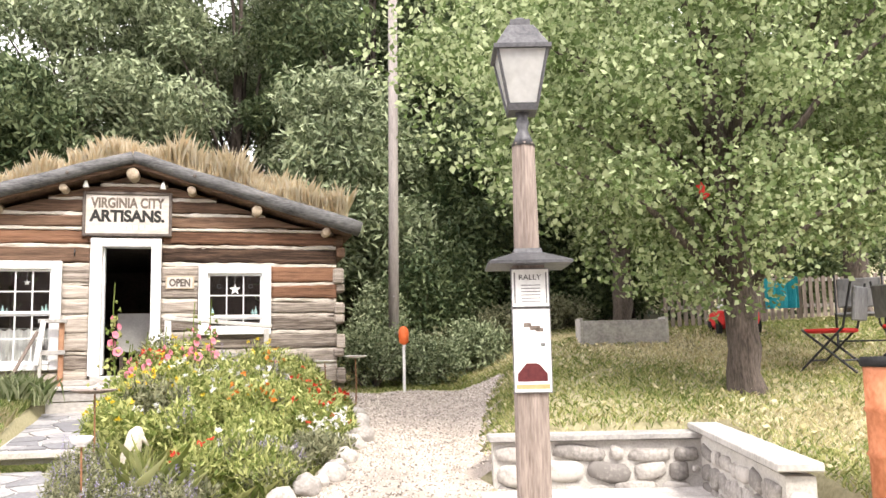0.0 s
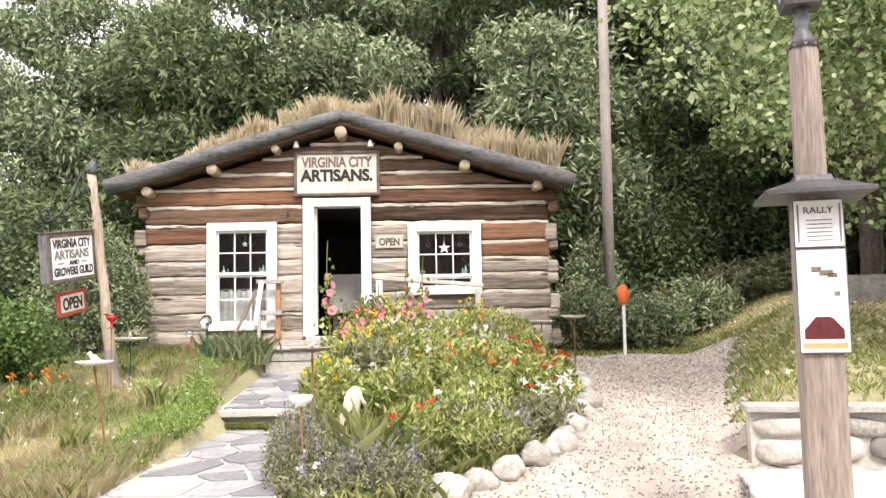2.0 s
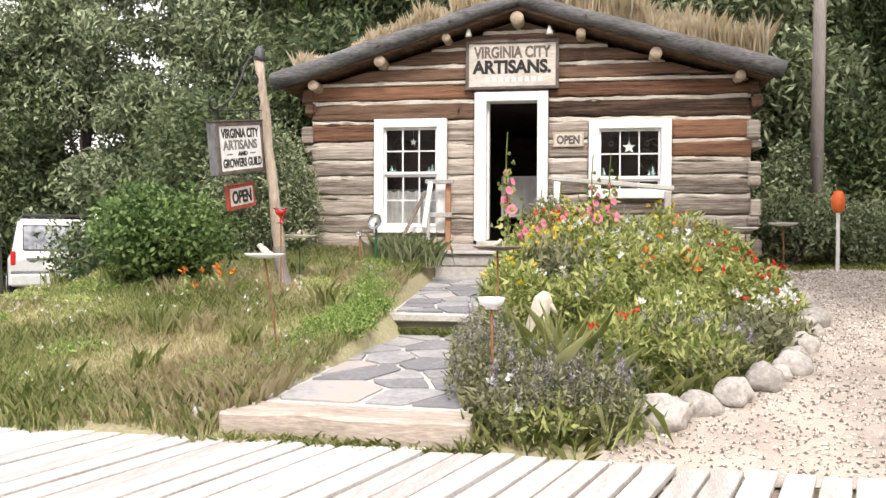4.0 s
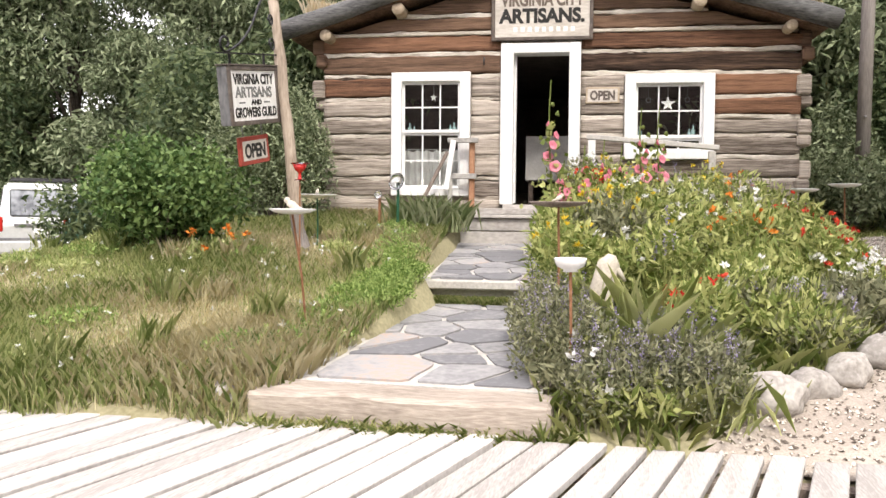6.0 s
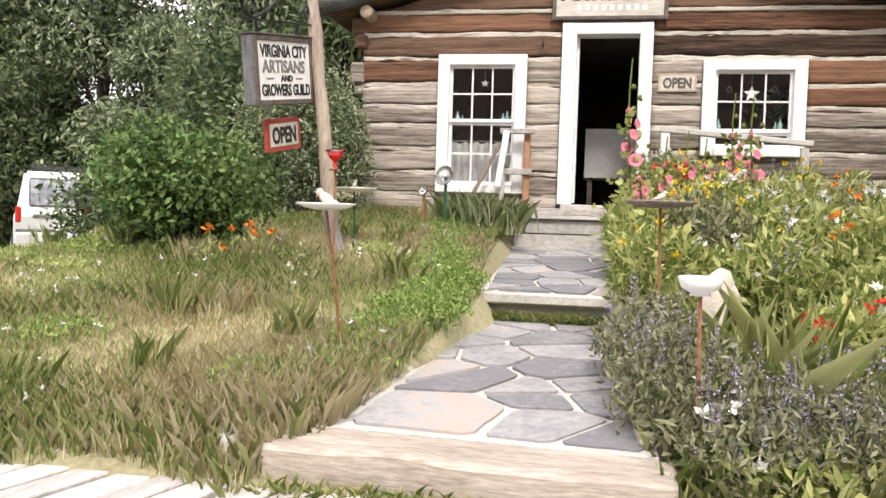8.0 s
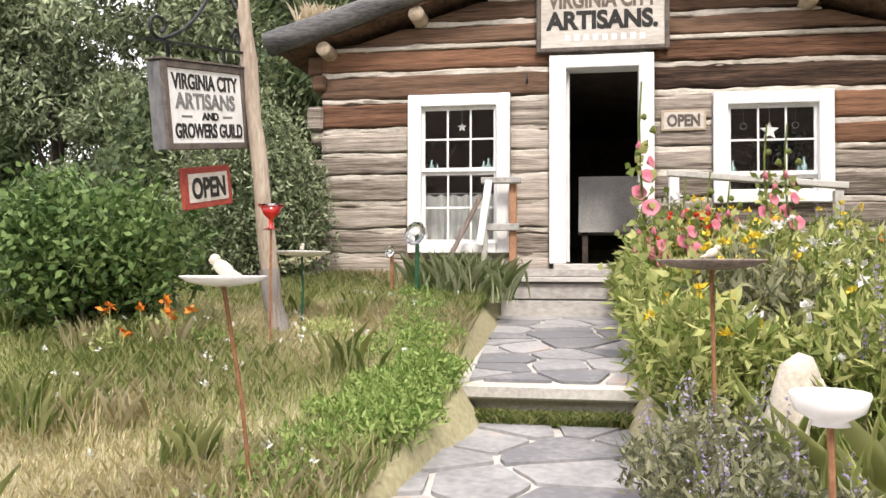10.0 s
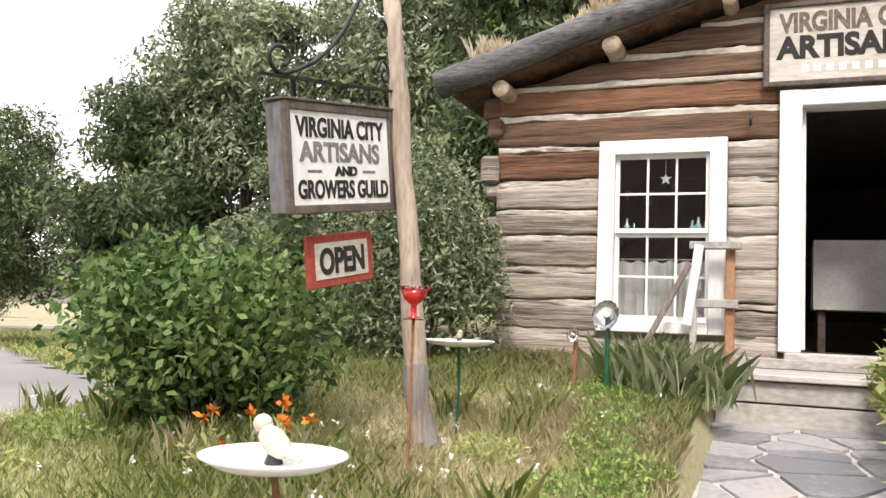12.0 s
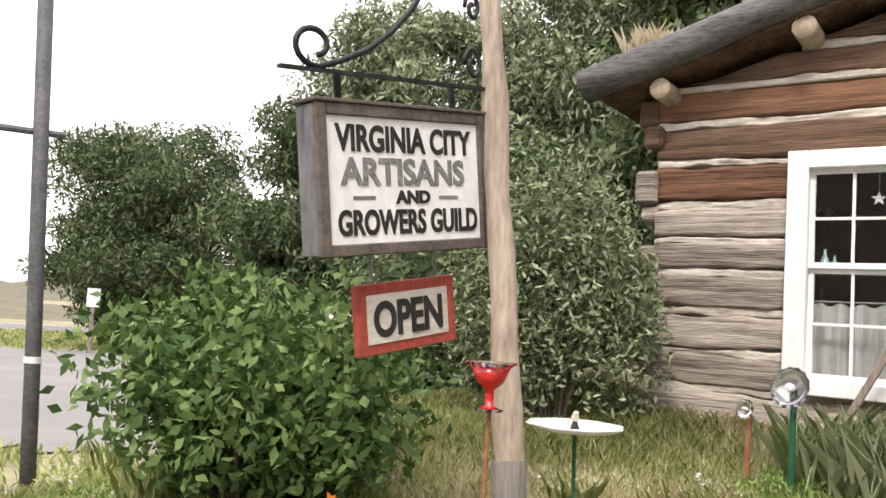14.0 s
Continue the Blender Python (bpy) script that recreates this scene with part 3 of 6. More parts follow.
# sod roof grass
n = 15000
d = rng.uniform(-3.15, 3.25, n)
y = 13.12 + rng.beta(0.8, 2.2, n) * 5.3
z = APEX_Z - PITCH * np.abs(d) + 0.07 + ease(13.0, 13.2, y) * 0.03
clump = 0.5 + 0.5 * np.sin(d * 5 + np.sin(y * 3)) * np.cos(y * 4 + d * 2)
h = (0.2 + 0.56 * clump * rng.uniform(0.3, 1, n)) * np.where(d < -0.9, 0.5 + 0.25 * np.sin(d * 3), 1.0) * np.where((d > -1.2) & (d < 0.6), 0.75, 1)
tagged(new("roof_grass", blade_mesh("roof_grass", np.stack([APEX_X + d, y, z], -1), h, 0.011, ROOFGRASS, 0.25)),
       "golden dry grass growing on the sod roof", "grass", kind="stuff")

# ---- door and windows ----
door = tagged(new("door_1"), "open doorway in a white-painted frame", kind="structure")
for nm, a in (("door_jamb", (-2.045, -1.88, 13.3, 13.56, 0.28, 2.335)), ("door_jamb", (-1.18, -1.035, 13.3, 13.56, 0.28, 2.335)),
              ("door_head", (-1.88, -1.18, 13.302, 13.56, 2.205, 2.332))):
    part(nm, boxed(*a, bevel=0.008), WHITE, door)
part("door_stop", boxed(-1.88, -1.85, 13.42, 13.56, 0.3, 2.2, bevel=0.004), WHITE, door)
part("threshold", boxed(-2.0, -1.07, 13.22, 13.6, 0.22, 0.28, bevel=0.01), PORCH, door, "worn wooden threshold")


def window(name, x0, x1, z0, z1, meet, rows_up, rows_low, label):
    """A white sash window: casing, sill, two sashes of small panes."""
    w = tagged(new(name), label, kind="structure")
    c = 0.135
    yf = 13.305
    for nm, a in (("casing", (x0, x0 + c, yf, 13.45, z0, z1)), ("casing", (x1 - c, x1, yf, 13.45, z0, z1)),
                  ("head_casing", (x0 + c, x1 - c, yf + 0.003, 13.45, z1 - 0.12, z1)), ("sill", (x0 + c, x1 - c, yf - 0.03, 13.45, z0, z0 + 0.1))):
        part(nm, boxed(*a, bevel=0.007), WHITE, w)
    ix0, ix1 = x0 + c, x1 - c
    for (a, b), rows, yy in (((meet, z1 - 0.12), rows_up, 13.37), ((z0 + 0.1, meet), rows_low, 13.4)):
        sash = bmesh.new()
        t = 0.032
        box(sash, ix0, ix0 + t, yy, yy + 0.035, a, b)
        box(sash, ix1 - t, ix1, yy, yy + 0.035, a, b)
        box(sash, ix0 + t, ix1 - t, yy, yy + 0.035, b - t, b)
        box(sash, ix0 + t, ix1 - t, yy, yy + 0.035, a, a + t * 1.2)
        s = part("sash", sash, WHITE, w)
        for k in (1, 2):
            x = ix0 + t + (ix1 - ix0 - 2 * t) * k / 3
            part("muntin", boxed(x - 0.009, x + 0.009, yy + 0.004, yy + 0.03, a + t * 1.2, b - t), WHITE, s)
        for k in range(1, rows):
            z = a + t + (b - a - 2 * t) * k / rows
            part("muntin", boxed(ix0 + t, ix1 - t, yy + 0.006, yy + 0.028, z - 0.009, z + 0.009), WHITE, s)
        cols = [ix0 + t + (ix1 - ix0 - 2 * t) * k / 3 for k in range(4)]
        zz = [a + t + (b - a - 2 * t) * k / rows for k in range(rows + 1)]
        for i in range(3):
            for j in range(rows):
                p = part("pane", boxed(cols[i] + 0.008, cols[i + 1] - 0.008, yy + 0.015, yy + 0.019, zz[j] + 0.008, zz[j + 1] - 0.008), PANE, s)
                p.visible_shadow = False
    return w


window("window_1", -3.47, -2.435, 0.385, 1.985, 1.21, 2, 2, "white sash window with small panes and a lace half curtain")
window("window_2", -0.485, 0.607, 0.86, 1.925, 1.13, 2, 1, "white sash window with small panes and a hanging star")


def star_bm(r, t=0.006):
    bm = bmesh.new()
    ring = [bm.verts.new(((r if k % 2 == 0 else r * 0.42) * math.sin(math.pi * k / 5), -t, (r if k % 2 == 0 else r * 0.42) * math.cos(math.pi * k / 5))) for k in range(10)]
    back = [bm.verts.new((v.co.x, t, v.co.z)) for v in ring]
    f0, f1 = bm.verts.new((0, -t * 2, 0)), bm.verts.new((0, t * 2, 0))
    for k in range(10):
        j = (k + 1) % 10
        bm.faces.new((ring[k], f0, ring[j]))
        bm.faces.new((back[j], f1, back[k]))
        bm.faces.new((ring[k], ring[j], back[j], back[k]))
    return bm


for x, z, r, top in ((-2.94, 1.68, 0.05, 1.86), (0.06, 1.57, 0.095, 1.8)):
    s = thing("hanging_star", (x, 13.5, z), "white star ornament hanging in the window", "ornament")
    part("star", star_bm(r), CHINA, s)
    part("string", tubed([(0, 0, r), (0, 0, top - z)], 0.002, 5), CHINA, s)
for x, z in ((-0.18, 1.62), (0.3, 1.62)):
    s = thing("hanging_ring", (x, 13.5, z), "small dark ring ornament hanging in the window", "ornament")
    bm = bmesh.new()
    tube(bm, [(0.03 * math.cos(a * 0.5), 0, 0.03 * math.sin(a * 0.5)) for a in range(13)], 0.005, 6)
    part("ring", bm, GALV, s)
    part("string", tubed([(0, 0, 0.03), (0, 0, 0.2)], 0.002, 5), GALV, s)


def bottle(x, z, h, m):
    b = thing("glass_bottle", (x, 13.52, z), "small glass bottle standing on the window rail", "bottle", "bottles in the windows")
    r = h * 0.18
    part("body", lathe([(r * 0.9, 0), (r, h * 0.1), (r, h * 0.55), (r * 0.4, h * 0.72), (r * 0.36, h * 0.95)], 12), m, b, smooth=True)
    part("lip", lathe([(r * 0.5, h * 0.95), (r * 0.5, h)], 12), m, b)


BLUE_GLASS = mat("pale_blue_glass", (0.15, 0.24, 0.24), (0.28, 0.4, 0.4), 0.15, 6, 40, 0, spec=0.6)
shelf = thing("window_shelf", (0, 13.5, 1.2), "narrow shelf behind the meeting rail", "shelf")
part("board", boxed(-3.33, -2.57, 0.0, 0.1, -0.02, 0.0), ROOM_SHADE, shelf)
shelf = thing("window_shelf", (0, 13.5, 1.14), "narrow shelf behind the meeting rail", "shelf")
part("board", boxed(-0.35, 0.47, 0.0, 0.1, -0.02, 0.0), ROOM_SHADE, shelf)
for x, h in ((-3.26, 0.15), (-3.2, 0.11), (-2.72, 0.13), (-2.67, 0.16), (-2.62, 0.12)):
    bottle(x, 1.2, h, BLUE_GLASS)
for x, h in ((-0.28, 0.15), (0.33, 0.12), (0.38, 0.17)):
    bottle(x, 1.14, h, BLUE_GLASS)
bm = bmesh.new()
cols = []
for k in range(41):
    x = -3.32 + 0.75 * k / 40
    yy = 13.52 + 0.012 * math.sin(k * 1.3)
    cols.append([bm.verts.new((x, yy, 0.52)), bm.verts.new((x, yy, 0.98 + 0.012 * math.sin(k * 0.9)))])
for a, b in zip(cols, cols[1:]):
    bm.faces.new((a[0], b[0], b[1], a[1]))
bmesh.ops.solidify(bm, geom=bm.faces[:], thickness=0.003)
cur = thing("half_curtain", (0, 0, 0), "white lace half curtain with a scalloped top", "curtain")
part("cloth", bm, CURTAIN, cur)
part("rod", tubed([(-3.35, 13.52, 1.0), (-2.55, 13.52, 1.0)], 0.006, 6), GALV, cur)
table = thing("display_table", (-1.2, 14.8, 0.26), "table under a pale cloth inside the dark cabin", "table")
part("tabletop", boxed(-0.55, 0.75, -0.35, 0.4, 0.96, 0.99), ROOM_SHADE, table)
bm = bmesh.new()
ring = []
for k in range(60):
    t = k / 60 * 4
    s, f = int(t), t % 1
    px, py = [(-0.57 + 1.34 * f, -0.37), (0.77, -0.37 + 0.79 * f), (0.77 - 1.34 * f, 0.42), (-0.57, 0.42 - 0.79 * f)][s]
    w = 0.012 * math.sin(k * 2.4)
    ring.append((bm.verts.new((px, py, 0.995)), bm.verts.new((px + w, py - abs(w), 0.38))))
for k in range(60):
    a, b = ring[k], ring[(k + 1) % 60]
    bm.faces.new((a[1], b[1], b[0], a[0]))
bm.faces.new([r[0] for r in ring])
tc = thing("tablecloth", (-1.2, 14.8, 0.26), "plain off-white cloth hanging over the display table", "cloth")
part("cloth", bm, CLOTH, tc)
for x, y in ((-0.5, -0.3), (0.7, -0.3), (-0.5, 0.35), (0.7, 0.35)):
    part("leg", boxed(x - 0.03, x + 0.03, y - 0.03, y + 0.03, 0, 0.96), ROOM_SHADE, table)

# ---- signs on the cabin ----
sign = thing("gable_sign", (-1.53, 13.32, 2.7), "faded cream wooden sign lettered VIRGINIA CITY ARTISANS", "sign")
part("board", boxed(-0.6, 0.6, -0.02, 0.01, -0.3, 0.3), SIGN_CREAM, sign)
for a in ((-0.64, -0.595, -0.045, 0.015, -0.34, 0.34), (0.595, 0.64, -0.045, 0.015, -0.34, 0.34), (-0.595, 0.595, -0.043, 0.015, 0.295, 0.34), (-0.595, 0.595, -0.043, 0.015, -0.34, -0.295)):
    part("frame", boxed(*a, bevel=0.008), SIGN_FRAME, sign)
words("lettering", "VIRGINIA CITY", 0.21, BROWNLET, sign, (0, -0.022, 0.1), small=0.78, width=1.06, offset=0.009)
words("lettering", "ARTISANS.", 0.24, BLACK, sign, (0, -0.022, -0.11), small=0.88, width=1.08, offset=0.011)
for k in range(9):
    x = -0.36 + 0.09 * k
    part("faded_mark", boxed(x, x + 0.05, -0.0225, -0.02, -0.23, -0.17), SIGN_WHITE, sign)
for x in (-2.12, -1.02):
    l = thing("spot_lamp", (x, 13.2, 3.12), "small white floodlight over the sign", "lamp")
    part("shade", lathe([(0.022, 0.06), (0.03, 0.02), (0.05, -0.04), (0.045, -0.042)], 12), CHINA, l, smooth=True)
    part("stem", tubed([(0, 0, 0.05), (0, 0.1, 0.1), (0, 0.2, 0.1)], 0.01, 6), GALV, l)
osign = thing("wall_open_sign", (-0.76, 13.33, 1.665), "weathered brown board lettered OPEN beside the door", "sign")
part("board", boxed(-0.21, 0.21, 0, 0.03, -0.1, 0.1, bevel=0.006), LOG_END, osign)
part("panel", boxed(-0.185, 0.185, -0.004, 0.002, -0.08, 0.08), SIGN_CREAM, osign)
words("lettering", "OPEN", 0.155, SIGN_FRAME, osign, (0, -0.006, -0.055), width=0.31, offset=0.007)
hook = thing("iron_hook", (-2.26, 13.33, 2.12), "small iron hook on the log wall", "hook")
part("hook", tubed([(0, 0.03, 0.03), (0, -0.05, 0.03), (0, -0.06, -0.02), (0, -0.03, -0.06)], 0.009, 6), IRON, hook)
spindle_base = ground_point(0.95, 13.2)

# ---- porch, rails, steps ----
porch = thing("porch_step", (-1.83, 12.85, -0.2), "grey plank porch step before the door", "step")
for k in range(6):
    part("board", boxed(-0.62, 0.62, -0.5 + k * 0.17, -0.338 + k * 0.17, 0.31, 0.35, bevel=0.006), PORCH, porch)
part("riser", boxed(-0.6, 0.6, -0.46, -0.425, 0.0, 0.148, bevel=0.006), PORCH, porch)
part("riser", boxed(-0.6, 0.6, -0.455, -0.425, 0.16, 0.3, bevel=0.006), PORCH, porch)
for x in (-0.58, 0.56):
    part("side", boxed(x, x + 0.03, -0.425, 0.5, 0.0, 0.308), PORCH, porch)
part("tread", boxed(-0.6, 0.6, 0.36, 0.46, 0.352, 0.43, bevel=0.006), PORCH, porch)
lrail = thing("porch_rail", (-2.4, 13.1, 0.1), "short grey handrail with a reddish post beside the step", "railing")
part("post", boxed(-0.03, 0.04, 0.1, 0.17, -0.05, 0.98, bevel=0.008), RAW_POST, lrail, "reddish raw wooden post")
part("top_rail", boxed(-0.3, 0.09, 0.02, 0.1, 0.96, 1.02, bevel=0.008), RAIL_WOOD, lrail)
part("mid_rail", boxed(-0.3, 0.07, 0.05, 0.098, 0.5, 0.57, bevel=0.008), RAIL_WOOD, lrail)
part("baluster", boxed(-0.035, 0.035, -0.03, 0.015, 0.36, 1.0, bevel=0.006, m=pose(-0.36, 0.03, 0, 0, 8, 0)), WHITE, lrail, "white painted board")
part("baluster", boxed(-0.29, -0.24, 0.05, 0.095, -0.1, 0.5, bevel=0.006), RAIL_WOOD, lrail)
part("brace", boxed(-0.022, 0.022, -0.02, 0.02, 0, 0.72, bevel=0.006, m=pose(-0.62, 0.0, 0.2, 0, 27, 0)), OLD_WOOD, lrail, "dark diagonal brace")
rrail = thing("porch_rail", (-0.9, 12.9, 0.05), "grey handrail running along the flower bed", "railing")
part("post", boxed(-0.04, 0.05, -0.05, 0.04, -0.1, 1.02, bevel=0.008), WHITE, rrail, "white painted post")
part("top_rail", boxed(-0.06, 1.5, -0.06, 0.04, 0, 0.06, bevel=0.008, m=pose(0, 0, 1.02, 0, 5, 0)), RAIL_WOOD, rrail)
part("mid_rail", boxed(0.05, 1.45, -0.03, 0.03, 0, 0.07, bevel=0.008, m=pose(0, 0, 0.55, 0, 5, 0)), RAIL_WOOD, rrail)
part("post", boxed(1.38, 1.46, -0.04, 0.04, -0.15, 0.88, bevel=0.008), RAIL_WOOD, rrail)


def clipped(poly, n, d):
    """The part of a flat polygon on the side where n . p <= d."""
    out = []
    for a, b in zip(poly, poly[1:] + poly[:1]):
        fa, fb = a.dot(n) - d, b.dot(n) - d
        if fa <= 0:
            out.append(a)
        if fa * fb < 0:
            out.append(a.lerp(b, fa / (fa - fb)))
    return out


def crazy_paving(owner, corner, count, seed, joint=0.034, margin=0.05, wide=1.25):
    """Irregular flagstones in wide mortar joints: cells about scattered middles, each drawn in by half a joint."""
    r = random.Random(seed)
    a, b, c, d = [Vector(q) for q in corner]
    outer = [q.xy for q in (a, b, c, d)]
    mids = []
    tries = 0
    area = abs((b.x - a.x + c.x - d.x) / 2 * (c.y - b.y))
    gap = 0.6 * math.sqrt(area / count)
    while len(mids) < count and tries < 6000:
        tries += 1
        u, v = r.random(), r.random()
        q = ((a.lerp(b, u)).lerp(d.lerp(c, u), v)).xy
        if all(math.hypot((q.x - m.x) / wide, (q.y - m.y) * wide) > gap * r.uniform(0.7, 1.15) for m in mids):
            mids.append(q)
    for m in mids:
        poly = list(outer)
        for p, q in zip(outer, outer[1:] + outer[:1]):
            n = Vector((q.y - p.y, p.x - q.x)).normalized()
            poly = clipped(poly, n, p.dot(n) - margin)
        for o in mids:
            if o is not m and poly:
                n = (o - m).normalized()
                poly = clipped(poly, n, ((o + m) / 2).dot(n) - joint / 2 * r.uniform(0.7, 1.4))
        if len(poly) < 3:
            continue
        mid = sum(poly, Vector((0, 0))) / len(poly)
        pts = []
        for p, q in zip(poly, poly[1:] + poly[:1]):
            for f in (0.08, 0.36, 0.64, 0.92):
                e = p.lerp(q, f)
                e = mid + (e - mid) * (1 + r.uniform(-0.03, 0.012))
                pts.append(Vector((e.x, e.y, a.z + (d.z - a.z) * (e.y - a.y) / (d.y - a.y))))
        lift = 0.01 + r.uniform(0, 0.006)
        bm = bmesh.new()
        top = [bm.verts.new(p + Vector((0, 0, lift))) for p in pts]
        low = [bm.verts.new(p - Vector((0, 0, 0.02))) for p in pts]
        bm.faces.new(top)
        for k in range(len(pts)):
            bm.faces.new((low[k], low[(k + 1) % len(pts)], top[(k + 1) % len(pts)], top[k]))
        part("flagstone", bm, FLAG, owner)


def slab(name, corner, thick, m, label):
    bm = bmesh.new()
    top = [bm.verts.new(p) for p in corner]
    low = [bm.verts.new(Vector(p) - Vector((0, 0, thick))) for p in corner]
    bm.faces.new(top)
    bm.faces.new(low[::-1])
    for k in range(4):
        bm.faces.new((low[k], low[(k + 1) % 4], top[(k + 1) % 4], top[k]))
    return structure(name, bm, m, label)


lower = [(-2.64, 6.9, -0.79), (-1.27, 6.8, -0.79), (-1.42, 9.48, -0.6), (-2.3, 9.48, -0.6)]
upper = [(-2.36, 9.45, -0.41), (-1.42, 9.43, -0.41), (-1.22, 12.4, -0.2), (-2.5, 12.4, -0.2)]
walk1 = slab("flagstone_walk_lower", lower, 0.3, MORTAR, "mortared flagstone walk behind a timber kerb")
walk2 = slab("flagstone_walk_upper", upper, 0.3, MORTAR, "mortared flagstone landing before the porch")
kerb = thing("timber_kerb", (-2.02, 6.7, -0.955), "weathered timber beam edging the flagstone walk", "timber", turn=-4.1)
bm = boxed(-0.81, 0.81, -0.165, 0.155, -0.05, 0.162, bevel=0.018)
bmesh.ops.subdivide_edges(bm, edges=[e for e in bm.edges if abs(e.verts[0].co.x - e.verts[1].co.x) > 1], cuts=16)
for v in bm.verts:
    v.co += Vector((0, 1, 1)) * 0.012 * noise.noise(v.co * 4)
part("beam", bm, TIMBER, kerb)
kerb2 = thing("timber_kerb", (-1.3, 7.08, -0.79), "short timber edging the flagstone walk", "timber", turn=98)
part("beam", boxed(-0.18, 0.75, -0.06, 0.06, -0.05, 0.035, bevel=0.012), TIMBER, kerb2)
kerb3 = thing("timber_kerb", (-1.89, 9.41, -0.5), "pale stone edge of the upper flagstone landing", "kerb")
part("beam", boxed(-0.48, 0.48, -0.05, 0.03, 0.02, 0.098, bevel=0.012), MORTAR, kerb3)



def edging(x0, y0, z0, x1, y1, z1, wide, m, label):
    """A low kerb laid along one side of the walk."""
    t = thing("walk_edging", (x0, y0, z0), label, "kerb")
    n = 14
    bm = bmesh.new()
    rows = []
    side = Vector((y1 - y0, x0 - x1, 0)).normalized() * wide / 2
    for k in range(n + 1):
        p = Vector((x1 - x0, y1 - y0, z1 - z0)) * (k / n) + side * 0.3 * noise.noise(Vector((k * 0.9, x0, y0)))
        up = Vector((0, 0, 0.012 * noise.noise(Vector((k * 1.3, y0, 2)))))
        rows.append([bm.verts.new(p + o + up) for o in (-side + Vector((0, 0, -0.25)), -side, -side * 0.8 + Vector((0, 0, 0.02)), side * 0.8 + Vector((0, 0, 0.02)), side, side + Vector((0, 0, -0.25)))])
    for a, b in zip(rows, rows[1:]):
        for k in range(5):
            bm.faces.new((a[k], b[k], b[k + 1], a[k + 1]))
    bm.faces.new(rows[0][::-1])
    bm.faces.new(rows[-1])
    bmesh.ops.recalc_face_normals(bm, faces=bm.faces)
    part("kerb", bm, m, t)


edging(-2.7, 6.95, -0.79, -2.36, 9.38, -0.61, 0.11, MORTAR, "pale mortared edge along the flagstone walk")
edging(-2.42, 9.5, -0.415, -2.55, 12.35, -0.205, 0.1, MORTAR, "pale mortared edge along the flagstone landing")
edging(-1.37, 9.5, -0.415, -1.18, 12.35, -0.205, 0.1, MORTAR, "pale mortared edge beside the flower bed")

# ---- boardwalk ----
BW = pose(-1.2, 6.42, -0.95, 0, 0, -5)
bwalk = tagged(new("boardwalk"), "bleached plank boardwalk", kind="structure")
bwalk.matrix_world = BW
SKEW = Matrix(((1, 0.22, 0, 0), (0, 1, 0, 0), (0, 0, 1, 0), (0, 0, 0, 1)))
shared = []
for k in range(4):
    bm = boxed(-0.074, 0.074, -3.3 + 0.02 * k, 0.02 * ((k * 7) % 3), -0.045, 0, bevel=0.006)
    bmesh.ops.transform(bm, matrix=SKEW, verts=bm.verts)
    shared.append(mesh_of("plank", bm, BOARD))
for k in range(-50, 21):
    ob = new("plank", shared[(k * 5) % 4])
    ob.parent = bwalk
    ob.matrix_local = pose(k * 0.178 + 0.005 * math.sin(k * 4.7), 0.02 * math.sin(k * 2.3), 0.004 * math.sin(k * 1.7), 0, 0, 0.3 * math.sin(k * 3.1))
# added black sheet standing in for the shade seen between the planks
part("gap_shade_sheet", boxed(-9, 3.8, -3.25, -0.04, -0.17, -0.145), RUBBER, bwalk)
part("joist", boxed(-9, 3.8, -0.3, -0.2, -0.14, -0.05), OLD_WOOD, bwalk)
part("joist", boxed(-9, 3.8, -3.1, -3.0, -0.14, -0.05), OLD_WOOD, bwalk)
# raised plank pad inside the stone wall
PAD = Matrix.Translation((WALL_A.x, WALL_A.y, -0.74)) @ pose(0, 0, 0, 0, 0, -13.7)
pad = tagged(new("plank_pad"), "bleached plank platform inside the low stone wall", kind="structure")
pad.matrix_world = PAD
for k in range(9):
    part("plank", boxed(-0.15 + 0.01 * (k % 3), 1.86, -0.52 - k * 0.262, -0.27 - k * 0.262, -0.04, 0, bevel=0.006), BOARD, pad)
part("pad_base", boxed(-0.1, 1.84, -2.6, -0.2, -0.35, -0.045), OLD_WOOD, pad)

# ---- low stone wall ----
swall = tagged(new("wall_low_stone"), "low fieldstone wall with a grey plank cap", kind="structure")
swall.matrix_world = Matrix.Translation((WALL_A.x, WALL_A.y, -0.9)) @ pose(0, 0, 0, 0, 0, -13.7)
part("mortar_core", boxed(-0.02, 2.2, -0.2, 0.05, -0.1, 0.575), MORTAR, swall)
SIDE = pose(2.0, -0.1, 0, 0, 0, -6.5) @ pose(-2.0, 0.1, 0)
part("mortar_core", boxed(1.9, 2.08, -2.95, -0.205, -0.1, 0.615, m=SIDE), MORTAR, swall)
part("cap_board", boxed(-0.06, 1.93, -0.27, 0.09, 0.585, 0.64, bevel=0.008), RAIL_WOOD, swall)
part("cap_board", boxed(1.84, 2.12, -3.0, 0.1, 0.645, 0.7, bevel=0.008, m=SIDE), RAIL_WOOD, swall)


def wall_stone(w, h, d, seed):
    """A roughly squared fieldstone, w wide along x and h high, bulging d out of the mortar."""
    bm = stone_bm(1, 1, 1, seed, 2)
    for v in bm.verts:
        v.co = Vector([math.copysign(abs(c) ** 0.62, c) for c in v.co])
        v.co = Vector((v.co.x * w / 2, v.co.y * d, v.co.z * h / 2))
        v.co.z += 0.25 * h * noise.noise(Vector((v.co.x * 7, seed, 0)))
    return bm


